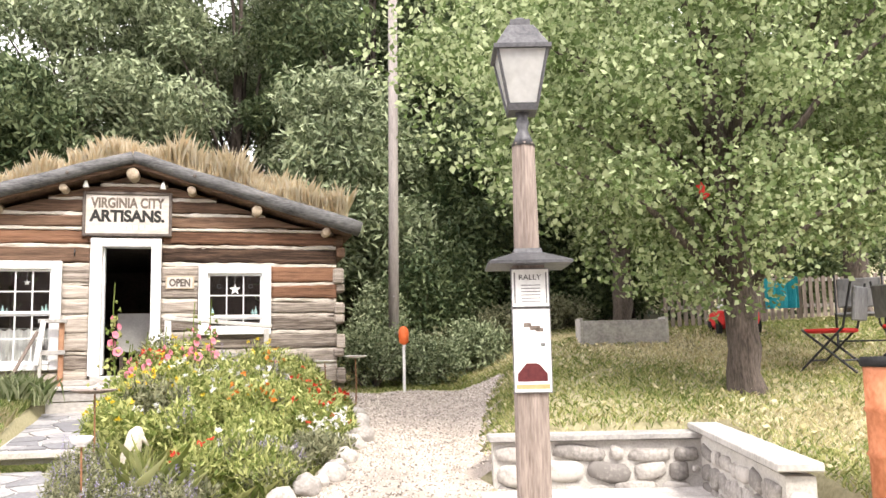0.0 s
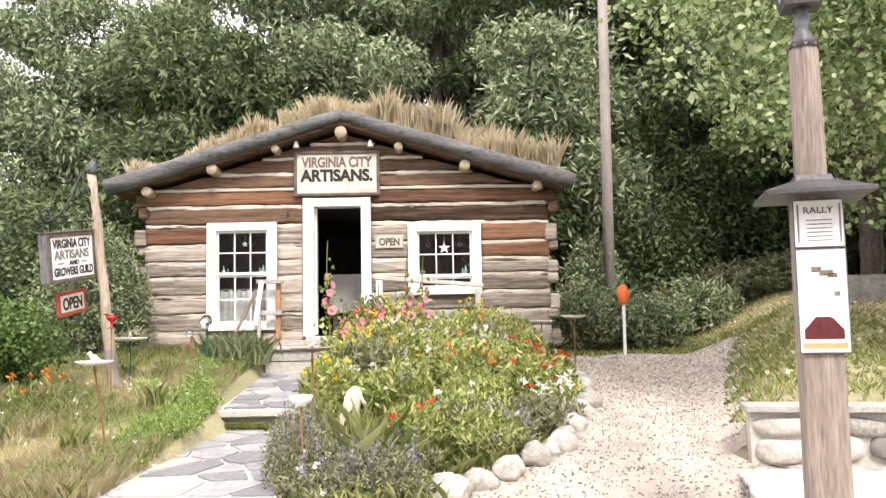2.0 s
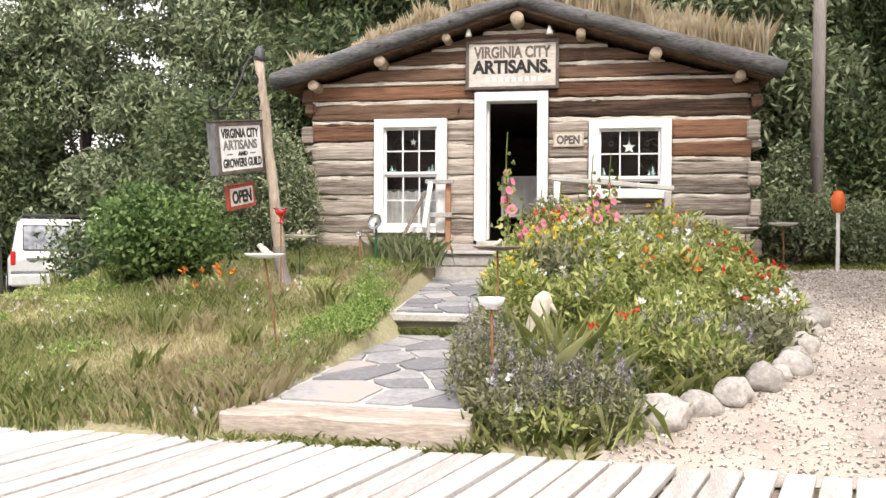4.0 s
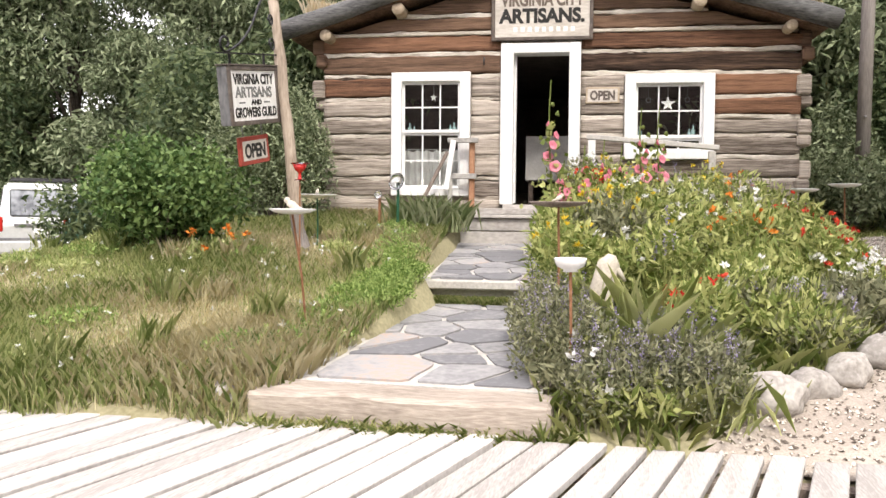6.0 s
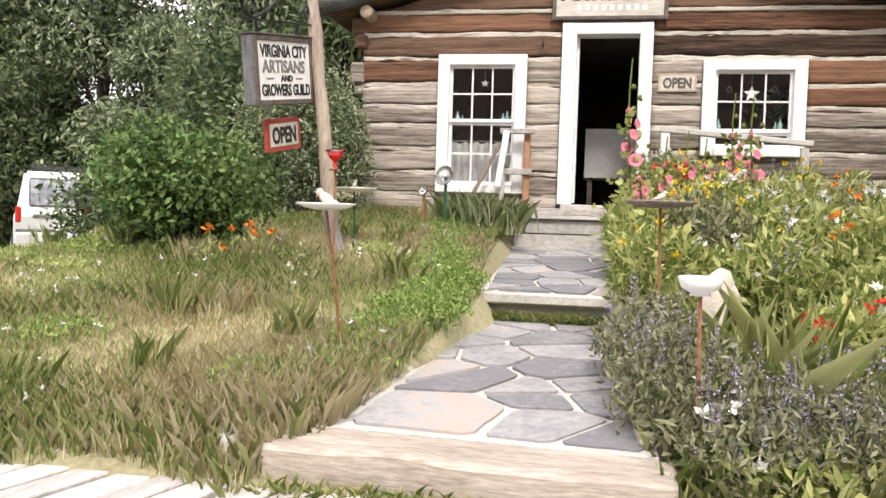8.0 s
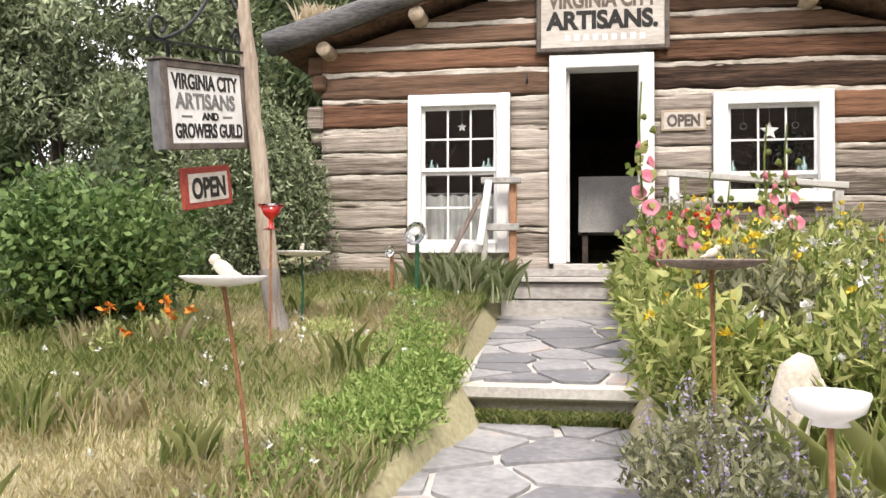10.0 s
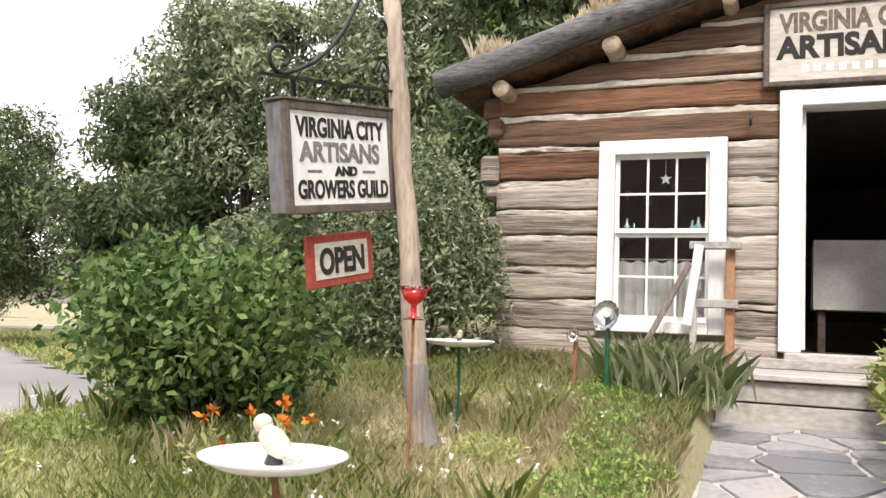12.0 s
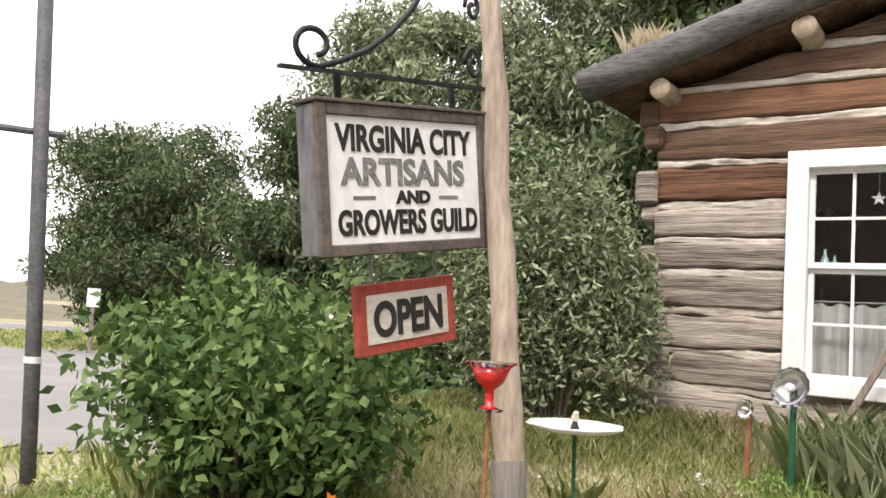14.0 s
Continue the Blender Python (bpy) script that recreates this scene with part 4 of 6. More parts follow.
rs = random.Random(3)
for row, (z, hh) in enumerate(((0.12, 0.15), (0.29, 0.19), (0.46, 0.15))):
    x = 0.0
    while x < 1.8:
        w = min(rs.choice((0.12, 0.2, 0.3, 0.4, 0.45)) * rs.uniform(0.85, 1.1), 1.86 - x)
        h = min(hh * rs.uniform(0.85, 1.08), w)
        ob = part("stone", wall_stone(w, h, 0.05, rs.random() * 9), STONE, swall, smooth=True)
        ob.matrix_local = pose(x + w / 2, -0.2, z + rs.uniform(-0.02, 0.02), 0, rs.uniform(-8, 8), 0)
        x += w + rs.uniform(0.018, 0.035)
    y = -0.32
    while y > -2.85:
        w = rs.choice((0.14, 0.24, 0.34, 0.42)) * rs.uniform(0.85, 1.1)
        ob = part("stone", wall_stone(w, min(hh * rs.uniform(0.75, 1.0), w), 0.035, rs.random() * 9), STONE, swall, smooth=True)
        ob.matrix_local = SIDE @ pose(1.9, y - w / 2, z + 0.02, 0, 0, 90) @ pose(0, 0, 0, 0, rs.uniform(-8, 8), 0)
        y -= w + rs.uniform(0.02, 0.04)
    ob = part("stone", wall_stone(0.17, hh, 0.04, row * 3.3), STONE, swall, smooth=True)
    ob.matrix_local = SIDE @ pose(1.99, -2.95, z)

# ---- lamp post with notices ----
lamp = thing("street_lamp", (1.95, 5.27, -0.95), "old square wooden lamp post with a grey lantern and notices", "street lamp", turn=-14)
part("post", boxed(-0.11, 0.105, -0.11, 0.11, 0, 2.05, bevel=0.012), OLD_WOOD, lamp, "cracked weathered square timber")
bm = bmesh.new()
tube(bm, [(0, 0, 2.12), (0, 0, 2.9)], [0.088, 0.08], 8)
part("upper_post", bm, OLD_WOOD, lamp)
bm = bmesh.new()
for z, r in ((2.03, 0.34), (2.05, 0.34), (2.12, 0.12), (2.15, 0.11)):
    for sx, sy in ((-1, -1), (1, -1), (1, 1), (-1, 1)):
        bm.verts.new((sx * r * 0.82, sy * r * 0.82, z))
bm.verts.ensure_lookup_table()
for k in range(3):
    for j in range(4):
        bm.faces.new([bm.verts[i] for i in (k * 4 + j, k * 4 + (j + 1) % 4, k * 4 + 4 + (j + 1) % 4, k * 4 + 4 + j)])
bm.faces.new([bm.verts[i] for i in (3, 2, 1, 0)])
bm.faces.new([bm.verts[i] for i in (12, 13, 14, 15)])
part("collar_roof", bm, LAMP_METAL, lamp, "flat grey metal rain hood")
part("neck", lathe([(0.085, 2.88), (0.06, 2.94), (0.035, 3.0), (0.05, 3.05), (0.035, 3.09), (0.06, 3.13)], 14), LAMP_METAL, lamp, smooth=True)


def square_frustum(bm, z0, r0, z1, r1, caps=True):
    v = [bm.verts.new((sx * r, sy * r, z)) for z, r in ((z0, r0), (z1, r1)) for sx, sy in ((-1, -1), (1, -1), (1, 1), (-1, 1))]
    for j in range(4):
        bm.faces.new((v[j], v[(j + 1) % 4], v[4 + (j + 1) % 4], v[4 + j]))
    if caps:
        bm.faces.new(v[3::-1])
        bm.faces.new(v[4:])


bm = bmesh.new()
square_frustum(bm, 3.12, 0.1, 3.17, 0.11)
part("lantern_base", bm, LAMP_METAL, lamp)
bm = bmesh.new()
square_frustum(bm, 3.17, 0.095, 3.54, 0.17, False)
part("lantern_glass", bm, FROST, lamp, "milky lantern glass")
for sx in (-1, 1):
    for sy in (-1, 1):
        part("lantern_bar", tubed([(sx * 0.1, sy * 0.1, 3.16), (sx * 0.175, sy * 0.175, 3.55)], 0.011, 6), LAMP_METAL, lamp)
bm = bmesh.new()
square_frustum(bm, 3.54, 0.2, 3.57, 0.2)
square_frustum(bm, 3.57, 0.185, 3.74, 0.09)
square_frustum(bm, 3.74, 0.07, 3.79, 0.07)
square_frustum(bm, 3.79, 0.05, 3.82, 0.02)
part("lantern_roof", bm, LAMP_METAL, lamp)
part("bulb", lathe([(0.02, 3.18), (0.03, 3.24), (0.05, 3.3), (0.035, 3.36), (0.01, 3.38)], 12), CHINA, lamp, smooth=True)
for z0, z1, nm in ((1.75, 2.0, "rally"), (1.18, 1.73, "map")):
    n = thing("notice", (1.95 + 0.12 * math.sin(radians(-14)), 5.27 - 0.12 * math.cos(radians(14)) - 0.002, -0.95), "printed white notice fixed to the lamp post", "notice", turn=-14)
    part("paper", boxed(-0.12, 0.125, -0.012, -0.002, z0, z1), PAPER, n)
    if nm == "rally":
        words("lettering", "RALLY", 0.05, BLACK, n, (0, -0.014, z1 - 0.07), width=0.15)
        for k in range(6):
            part("print_line", boxed(-0.06, 0.07, -0.0135, -0.012, z0 + 0.03 + k * 0.022, z0 + 0.036 + k * 0.022), GREYLET, n)
        for x in (-0.108, 0.105):
            part("print_border", boxed(x, x + 0.01, -0.0135, -0.012, z0 + 0.02, z1 - 0.02), GREYLET, n)
    else:
        bm = bmesh.new()
        for x, y, w, h in ((-0.05, 0.43, 0.05, 0.03), (-0.01, 0.41, 0.07, 0.03), (0.03, 0.4, 0.05, 0.025)):
            box(bm, x, x + w, -0.0135, -0.012, z0 + y, z0 + y + h)
        part("print_sketch", bm, BROWNLET, n)
        part("print_stamp", boxed(0.06, 0.09, -0.0135, -0.012, z0 + 0.3, z0 + 0.325), GREYLET, n)
        bm = bmesh.new()
        v = [bm.verts.new((x, -0.0135, z0 + z)) for x, z in ((-0.1, 0.07), (0.1, 0.07), (0.1, 0.12), (0.05, 0.18), (0.03, 0.19), (-0.04, 0.19), (-0.1, 0.12))]
        bm.faces.new(v)
        part("print_barn", bm, mat("maroon_print", (0.07, 0.012, 0.015), (0.12, 0.025, 0.025), 0.7), n)
        part("print_band", boxed(-0.11, 0.115, -0.0135, -0.012, z0 + 0.02, z0 + 0.05), mat("orange_print", (0.6, 0.28, 0.12), (0.7, 0.36, 0.18), 0.7), n)
    part("backing", boxed(-0.128, 0.133, -0.002, 0.006, z0 - 0.008, z1 + 0.008), SIGN_GREY, n)

# ---- hanging sign on its pole ----
sp = thing("sign_pole", (-3.69, 10.28, -0.25), "leaning peeled log pole carrying the hanging signs", "pole")
pts, rad = [], []
for k in range(14):
    f = k / 13
    pts.append((-0.31 * f + 0.004 * math.sin(k * 1.3), 0.006 * math.cos(k * 1.9), -0.15 + 2.62 * f))
    rad.append(0.06 - 0.012 * f + 0.004 * math.sin(k * 2.1))
part("pole", tubed(pts, rad, 12, 0.25), PALE_POLE, sp, smooth=True)
part("ragged_bark", tubed([(p[0], p[1], p[2]) for p in pts[:4]], [rad[0] + 0.014, rad[1] + 0.012, rad[2] + 0.008, rad[3] - 0.002], 14, 1.2), UTIL, sp, "ragged grey bark at the foot")
part("cap", lathe([(0.05, 2.44), (0.07, 2.47), (0.05, 2.52), (0.055, 2.55), (0.02, 2.6)], 12), LAMP_METAL, sp, smooth=True).matrix_local = pose(-0.3, 0, 0)
A, B = Vector((-3.95, 10.26, 1.51)), Vector((-4.118, 9.49, 1.35))
ang = math.degrees(math.atan2(B.y - A.y, B.x - A.x))
arm = thing("scroll_bracket", (A.x, A.y, A.z + 0.13), "black wrought-iron scroll bracket holding the sign", "bracket", turn=ang)
part("bar", boxed(-0.02, 0.99, -0.012, 0.012, -0.006, 0.006), IRON, arm)
sw = [(0.02, 0, 0.56), (0.08, 0, 0.56), (0.14, 0, 0.53), (0.2, 0, 0.47), (0.26, 0, 0.38), (0.33, 0, 0.27), (0.42, 0, 0.17), (0.52, 0, 0.09), (0.62, 0, 0.04)]
sw += [(0.71 + (0.075 - 0.0025 * a) * math.cos(radians(-100 + 22 * a)), 0, 0.085 + (0.075 - 0.0025 * a) * math.sin(radians(-100 + 22 * a))) for a in range(17)]
part("sweep", tubed([(1.19 * x, y, z) for x, y, z in sw], 0.011, 8), IRON, arm, smooth=True)
for z0, sc in ((0.0, 1.0), (0.24, 0.85)):
    cur = [(0.03 + sc * 0.05 * math.cos(a * 0.42) * (1 - a / 26) + 0.05 * sc, 0, z0 + sc * (0.09 + 0.075 * math.sin(a * 0.42) * (1 - a / 26))) for a in range(22)]
    part("scroll", tubed(cur, 0.009, 7), IRON, arm, smooth=True)
arm.matrix_world = pose(A.x, A.y, A.z + 0.15, 0, 8.5, ang)
mid = (A + B) / 2
big = thing("hanging_sign", (mid.x, mid.y, 1.225), "boxed white hanging sign lettered VIRGINIA CITY ARTISANS AND GROWERS GUILD", "sign", turn=ang + 180)
big.matrix_world = pose(mid.x, mid.y, 1.225, 0, -8.5, ang + 180)
HW = (A - B).length / 2 + 0.01
part("box", boxed(-HW, HW, 0.0, 0.1, -0.28, 0.28, bevel=0.004), SIGN_GREY, big, "grey weathered sides of the sign box")
part("panel", boxed(-HW + 0.04, HW - 0.04, -0.006, 0.002, -0.24, 0.24), SIGN_WHITE, big)
for a in ((-HW, -HW + 0.045, -0.02, 0.0, -0.285, 0.285), (HW - 0.045, HW, -0.02, 0.0, -0.285, 0.285), (-HW + 0.045, HW - 0.045, -0.018, 0.0, 0.24, 0.285),
          (-HW + 0.045, HW - 0.045, -0.018, 0.0, -0.285, -0.24)):
    part("frame", boxed(*a, bevel=0.005), SIGN_FRAME, big)
part("lid", boxed(-HW - 0.01, HW + 0.01, -0.025, 0.11, 0.286, 0.3, bevel=0.003), SIGN_FRAME, big)
words("lettering", "VIRGINIA CITY", 0.138, BLACK, big, (0, -0.008, 0.112), small=0.8, width=0.66, offset=0.004)
words("lettering", "ARTISANS", 0.142, GREYLET, big, (-0.01, -0.008, -0.015), width=0.6, offset=0.004)
words("lettering", "AND", 0.068, BLACK, big, (0.02, -0.008, -0.088), width=0.17, offset=0.003)
words("lettering", "GROWERS GUILD", 0.13, BLACK, big, (0.01, -0.008, -0.205), small=0.92, width=0.68, offset=0.004)
for x in (-0.21, 0.2):
    part("flourish", boxed(x - 0.05, x + 0.05, -0.0075, -0.006, -0.075, -0.06, bevel=0.0), GREYLET, big)
for x in (-0.26, 0.3):
    part("hanger", boxed(x - 0.015, x + 0.015, 0.05, 0.065, 0.3, 0.42, bevel=0.004), IRON, big)
bpy.context.view_layer.update()
for ob in big.children:
    ob.matrix_local = Matrix.Diagonal((1, 1, 0.93, 1)) @ ob.matrix_local
sm = thing("hanging_open_sign", (-4.065, 9.98, 0.734), "small red-framed hanging sign lettered OPEN", "sign", turn=ang + 182)
sm.matrix_world = pose(-4.065, 9.98, 0.734, 0, -9.5, ang + 180)
part("board", boxed(-0.245, 0.245, 0, 0.03, -0.13, 0.13, bevel=0.004), RUST_RED, sm)
part("panel", boxed(-0.2, 0.2, -0.004, 0.001, -0.09, 0.09), SIGN_CREAM, sm)
words("lettering", "OPEN", 0.175, BLACK, sm, (0, -0.006, -0.062), width=0.34, offset=0.006)
for x in (-0.16, 0.16):
    bm = bmesh.new()
    for k in range(4):
        tube(bm, [(x + 0.008 * math.cos(a), 0.015 + 0.008 * math.sin(a) * (k % 2), 0.15 + 0.03 * k + 0.016 * math.sin(a)) for a in np.linspace(0, 6.3, 9)], 0.003, 5)
    part("chain", bm, GALV, sm)

# ---- garden ornaments ----


def bird_bm(s):
    bm = bmesh.new()
    bmesh.ops.create_icosphere(bm, subdivisions=2, radius=1, matrix=Matrix.LocRotScale((0, 0, 0), Euler((0, -0.5, 0)), (s, s * 0.55, s * 0.55)))
    bmesh.ops.create_icosphere(bm, subdivisions=2, radius=s * 0.42, matrix=Matrix.Translation((s * 0.85, 0, s * 0.65)))
    tube(bm, [(s * 1.2, 0, s * 0.65), (s * 1.5, 0, s * 0.62)], [s * 0.14, s * 0.02], 6)
    tube(bm, [(-s * 0.6, 0, -s * 0.25), (-s * 1.7, 0, -s * 0.55)], [s * 0.3, s * 0.12], 6)
    return bm


def plate_feeder(x, y, top, r, rodmat, label, wave=0.0, bird=True, bowl=False, lean=(0, 0), plate=CHINA):
    base = ground_point(x, y)
    h = top - base.z
    t = thing("plate_feeder", base, label, "bird feeder", "garden feeders")
    part("rod", tubed([(lean[0], lean[1], -0.08), (lean[0] * 0.5 + 0.008, lean[1] * 0.5, h * 0.5), (0, 0, h - 0.01)], 0.008, 8), rodmat, t)
    prof = [(r * 0.3, h - 0.012), (r * 0.75, h), (r, h + 0.022), (r * 0.98, h + 0.026), (r * 0.7, h + 0.008), (r * 0.2, h + 0.004)]
    if bowl:
        prof = [(r * 0.5, h - 0.05), (r * 0.42, h - 0.04), (r * 0.85, h - 0.02), (r, h + 0.018), (r * 0.97, h + 0.024), (r * 0.6, h - 0.02), (r * 0.2, h - 0.025)]
    part("plate", lathe(prof, 28, wave, 8), plate, t, smooth=True)
    if bird:
        f = thing("bird_figure", (x, y, top + 0.05), "small pale ceramic bird on a plate", "ornament", turn=bird)
        new_b = part("body", bird_bm(0.05 if r < 0.2 else 0.03), CAST, f, smooth=True)
        part("feet", tubed([(0, 0, -0.045), (0, 0, -0.01)], [0.02, 0.008], 8), IRON, f)


plate_feeder(-2.94, 7.68, 0.15, 0.155, RUST, "white enamel plate on a rusty rod with a ceramic bird", bird=160, lean=(0.06, 0.16))
plate_feeder(-3.65, 10.6, 0.31, 0.2, GREENROD, "scalloped white dish on a thin dark rod", 0.04, bird=-60)
plate_feeder(-1.136, 6.87, -0.1, 0.088, RUST, "white footed bowl on a rusty rod among lavender", 0, False, True)
plate_feeder(-1.22, 8.12, 0.215, 0.2, RUST, "wide shallow rusty dish on a rod among hollyhocks", 0, 30, plate=OLD_WOOD)
plate_feeder(1.25, 11.6, 0.42, 0.15, RUST, "small white plate on a rod at the edge of the bed", 0, False)
plate_feeder(1.7, 11.8, 0.48, 0.17, RUST, "small white plate on a rod at the edge of the bed", 0, False)
base = ground_point(-3.56, 9.76)
cup = thing("glass_goblet", base, "red glass goblet with a ruffled clear rim on a rusty rod", "ornament")
h = 0.57 - base.z
part("rod", tubed([(0, 0, -0.05), (0, 0, h - 0.11)], 0.008, 8), RUST, cup)
part("bowl", lathe([(0.035, h - 0.12), (0.014, h - 0.11), (0.014, h - 0.06), (0.045, h - 0.035), (0.064, h + 0.012), (0.055, h + 0.01), (0.01, h - 0.025)], 20), REDGLASS, cup, smooth=True)
part("rim", lathe([(0.062, h + 0.01), (0.082, h + 0.024), (0.078, h + 0.028), (0.056, h + 0.014)], 32, 0.08, 8), CLEARGLASS, cup, smooth=True)
part("foot", lathe([(0.046, h - 0.128), (0.046, h - 0.122), (0.016, h - 0.116)], 16), CLEARGLASS, cup, smooth=True)
for x, y, z, r, rod in ((-3.05, 11.7, 0.5, 0.1, GREENROD), (-3.31, 11.92, 0.36, 0.05, RUST)):
    base = ground_point(x, y)
    f = thing("glass_flower", base, "clear cut-glass dish flower on a garden rod", "ornament")
    part("rod", tubed([(0, 0, -0.05), (0, 0.02, z - base.z)], 0.016, 8), rod, f)
    d = part("dish", lathe([(r * 0.2, 0), (r * 0.6, 0.012), (r, 0.03), (r * 0.97, 0.034), (r * 0.5, 0.02)], 28, 0.03, 14), CLEARGLASS, f, smooth=True)
    d.matrix_local = pose(0, 0, z - base.z, 75, 0, -20)
    b = part("hub", lathe([(r * 0.22, 0.02), (r * 0.2, 0.04), (r * 0.05, 0.05)], 12), CHINA, f)
    b.matrix_local = pose(0, 0, z - base.z, 75, 0, -20)
fig = thing("garden_statue", (-0.93, 8.3, -0.66), "pale cast garden statuette among the flowers", "statue")
bm = bmesh.new()
tube(bm, [(0, 0, 0), (0, 0, 0.1), (0.01, 0, 0.25), (0.04, 0, 0.4), (0.06, 0, 0.5), (0.08, 0, 0.56)], [0.12, 0.115, 0.095, 0.078, 0.075, 0.03], 14, 0.5)
tube(bm, [(0.05, 0, 0.48), (0.12, -0.02, 0.45), (0.17, -0.02, 0.38)], [0.045, 0.026, 0.01], 8)
tube(bm, [(0.03, -0.06, 0.02), (0.05, -0.06, 0.3), (0.06, -0.04, 0.45)], [0.03, 0.028, 0.02], 8, 0.3)
bmesh.ops.translate(bm, verts=bm.verts, vec=(0, 0, -0.02))
fig2 = part("figure", bm, CAST, fig, smooth=True)


def marker():
    base = ground_point(2.68, 13.2)
    t = thing("path_marker", base, "orange reflector on a thin white post at the path's end", "marker post")
    part("post", boxed(-0.022, 0.022, -0.015, 0.015, -0.1, 0.78, bevel=0.004), CHINA, t)
    part("reflector", lathe([(0.03, 0.76), (0.075, 0.8), (0.085, 0.9), (0.08, 0.98), (0.05, 1.04), (0.02, 1.05)], 14), ORANGE, t, smooth=True)


marker()
base = ground_point(2.84, 14.93)
up = thing("utility_pole", base, "tall weathered wooden utility pole", "pole")
part("pole", tubed([(0, 0, -0.3), (0.04, 0, 3), (0.1, 0, 9.5)], [0.1, 0.092, 0.078], 14, 0.1), UTIL, up, smooth=True)
part("bolt", tubed([(0.0, -0.1, 1.5), (0.0, -0.13, 1.5)], 0.015, 8), GALV, up)
br = thing("barrel", ground_point(4.13, 4.25), "rust-stained orange steel barrel with a black lid", "barrel")
part("drum", lathe([(0.28, -0.05), (0.29, 0.0), (0.29, 0.28), (0.305, 0.3), (0.29, 0.32), (0.29, 0.56), (0.305, 0.58), (0.29, 0.6), (0.29, 0.86)], 32), BARREL, br, smooth=True)
part("rim", lathe([(0.3, 0.85), (0.31, 0.87), (0.3, 0.91), (0.27, 0.91), (0.26, 0.88)], 32), RUBBER, br, smooth=True)
for x, y, r in ((-3.0, 6.72, 0.1), (-0.1, 6.9, 0.16), (0.16, 7.08, 0.12), (0.4, 7.25, 0.13), (0.63, 7.52, 0.14), (0.78, 7.7, 0.09), (0.9, 7.86, 0.13),
                (0.98, 8.12, 0.1), (1.07, 8.4, 0.13), (1.13, 8.65, 0.09), (1.22, 8.92, 0.13), (1.38, 9.25, 0.14), (1.45, 9.7, 0.11), (1.52, 10.2, 0.11), (1.58, 10.8, 0.1)):
    b = thing("boulder", ground_point(x, y, r * 0.45), "pale rounded stone edging the flower bed", "stone", "stones edging the bed", turn=x * 140)
    part("stone", stone_bm(r * 1.15, r * 0.9, r * 0.8, x * 3 + y, 3), BOULDER, b, smooth=True)

# ---- right lawn: planter, chairs, toy car, fence ----
pl = thing("planter_box", ground_point(5.4, 11.0), "grey plank planter box on the lawn", "planter", turn=-14)
part("front_board", boxed(-0.58, 0.58, -0.22, -0.18, -0.05, 0.3, bevel=0.006), RAIL_WOOD, pl)
part("back_board", boxed(-0.58, 0.58, 0.18, 0.22, -0.05, 0.3, bevel=0.006), RAIL_WOOD, pl)
for x in (-0.62, 0.58):
    part("end_board", boxed(x, x + 0.04, -0.22, 0.22, -0.08, 0.34, bevel=0.006), RAIL_WOOD, pl)
part("earth", boxed(-0.575, 0.575, -0.175, 0.175, 0.0, 0.24), SOIL, pl)


def folding_chair(x, y, turn, m, label):
    c = thing("folding_chair", ground_point(x, y), label, "chair", "chairs on the lawn", turn)
    part("seat", boxed(-0.27, 0.27, -0.24, 0.24, 0.44, 0.49, bevel=0.02), m, c)
    part("backrest", boxed(-0.27, 0.27, 0.22, 0.26, 0.6, 1.0, bevel=0.015, m=pose(0, 0.02, 0, -6, 0, 0)), SIGN_GREY, c, "dark grey cloth back")
    for sx in (-0.29, 0.29):
        part("leg", tubed([(sx, -0.3, -0.02), (sx, 0.22, 0.5), (sx, 0.34, 1.02)], 0.014, 8), IRON, c)
        part("leg", tubed([(sx, 0.34, -0.02), (sx, -0.24, 0.48)], 0.014, 8), IRON, c)
    for y0, z0 in ((-0.16, 0.12), (0.2, 0.12)):
        part("stretcher", tubed([(-0.29, y0, z0), (0.29, y0, z0)], 0.011, 8), IRON, c)


folding_chair(6.9, 8.5, -145, RED_FABRIC, "black metal folding chair with a red seat on the lawn")
folding_chair(8.0, 9.3, -40, SIGN_GREY, "black folding chair with a grey seat on the lawn")
folding_chair(8.0, 8.4, 100, RED_FABRIC, "black metal folding chair with a red seat on the lawn")
toy = thing("toy_car", ground_point(7.15, 10.9), "red and white child's ride-on car", "toy car", turn=-20)
part("body", boxed(-0.28, 0.28, -0.4, 0.4, 0.08, 0.34, bevel=0.05), RED_FABRIC, toy)
part("hood", boxed(-0.26, 0.26, -0.42, -0.05, 0.3, 0.46, bevel=0.05), CHINA, toy)
part("windscreen", boxed(-0.2, 0.2, -0.02, 0.02, 0.4, 0.62, bevel=0.01), CHINA, toy)
for x in (-0.3, 0.24):
    for y in (-0.28, 0.28):
        part("wheel", tubed([(x, y, 0.1), (x + 0.06, y, 0.1)], 0.1, 14), RUBBER, toy)
for x in (-0.16, 0.16):
    part("headlight", tubed([(x, -0.43, 0.36), (x, -0.41, 0.36)], 0.05, 10), GALV, toy)
tent = thing("turquoise_canopy", ground_point(9.2, 12.6), "turquoise cloth hung over a wooden rail", "cloth", turn=-25)
bm = bmesh.new()
cols = []
for k in range(16):
    x = -0.28 + 0.56 * k / 15
    w = 0.05 * math.sin(k * 1.4)
    cols.append([bm.verts.new((x, -0.05 + w, 0.25)), bm.verts.new((x, 0.0, 0.75 + 0.05 * math.sin(k)))])
for a, b in zip(cols, cols[1:]):
    bm.faces.new((a[0], b[0], b[1], a[1]))
bmesh.ops.solidify(bm, geom=bm.faces[:], thickness=0.01)
part("cloth", bm, TEAL, tent)
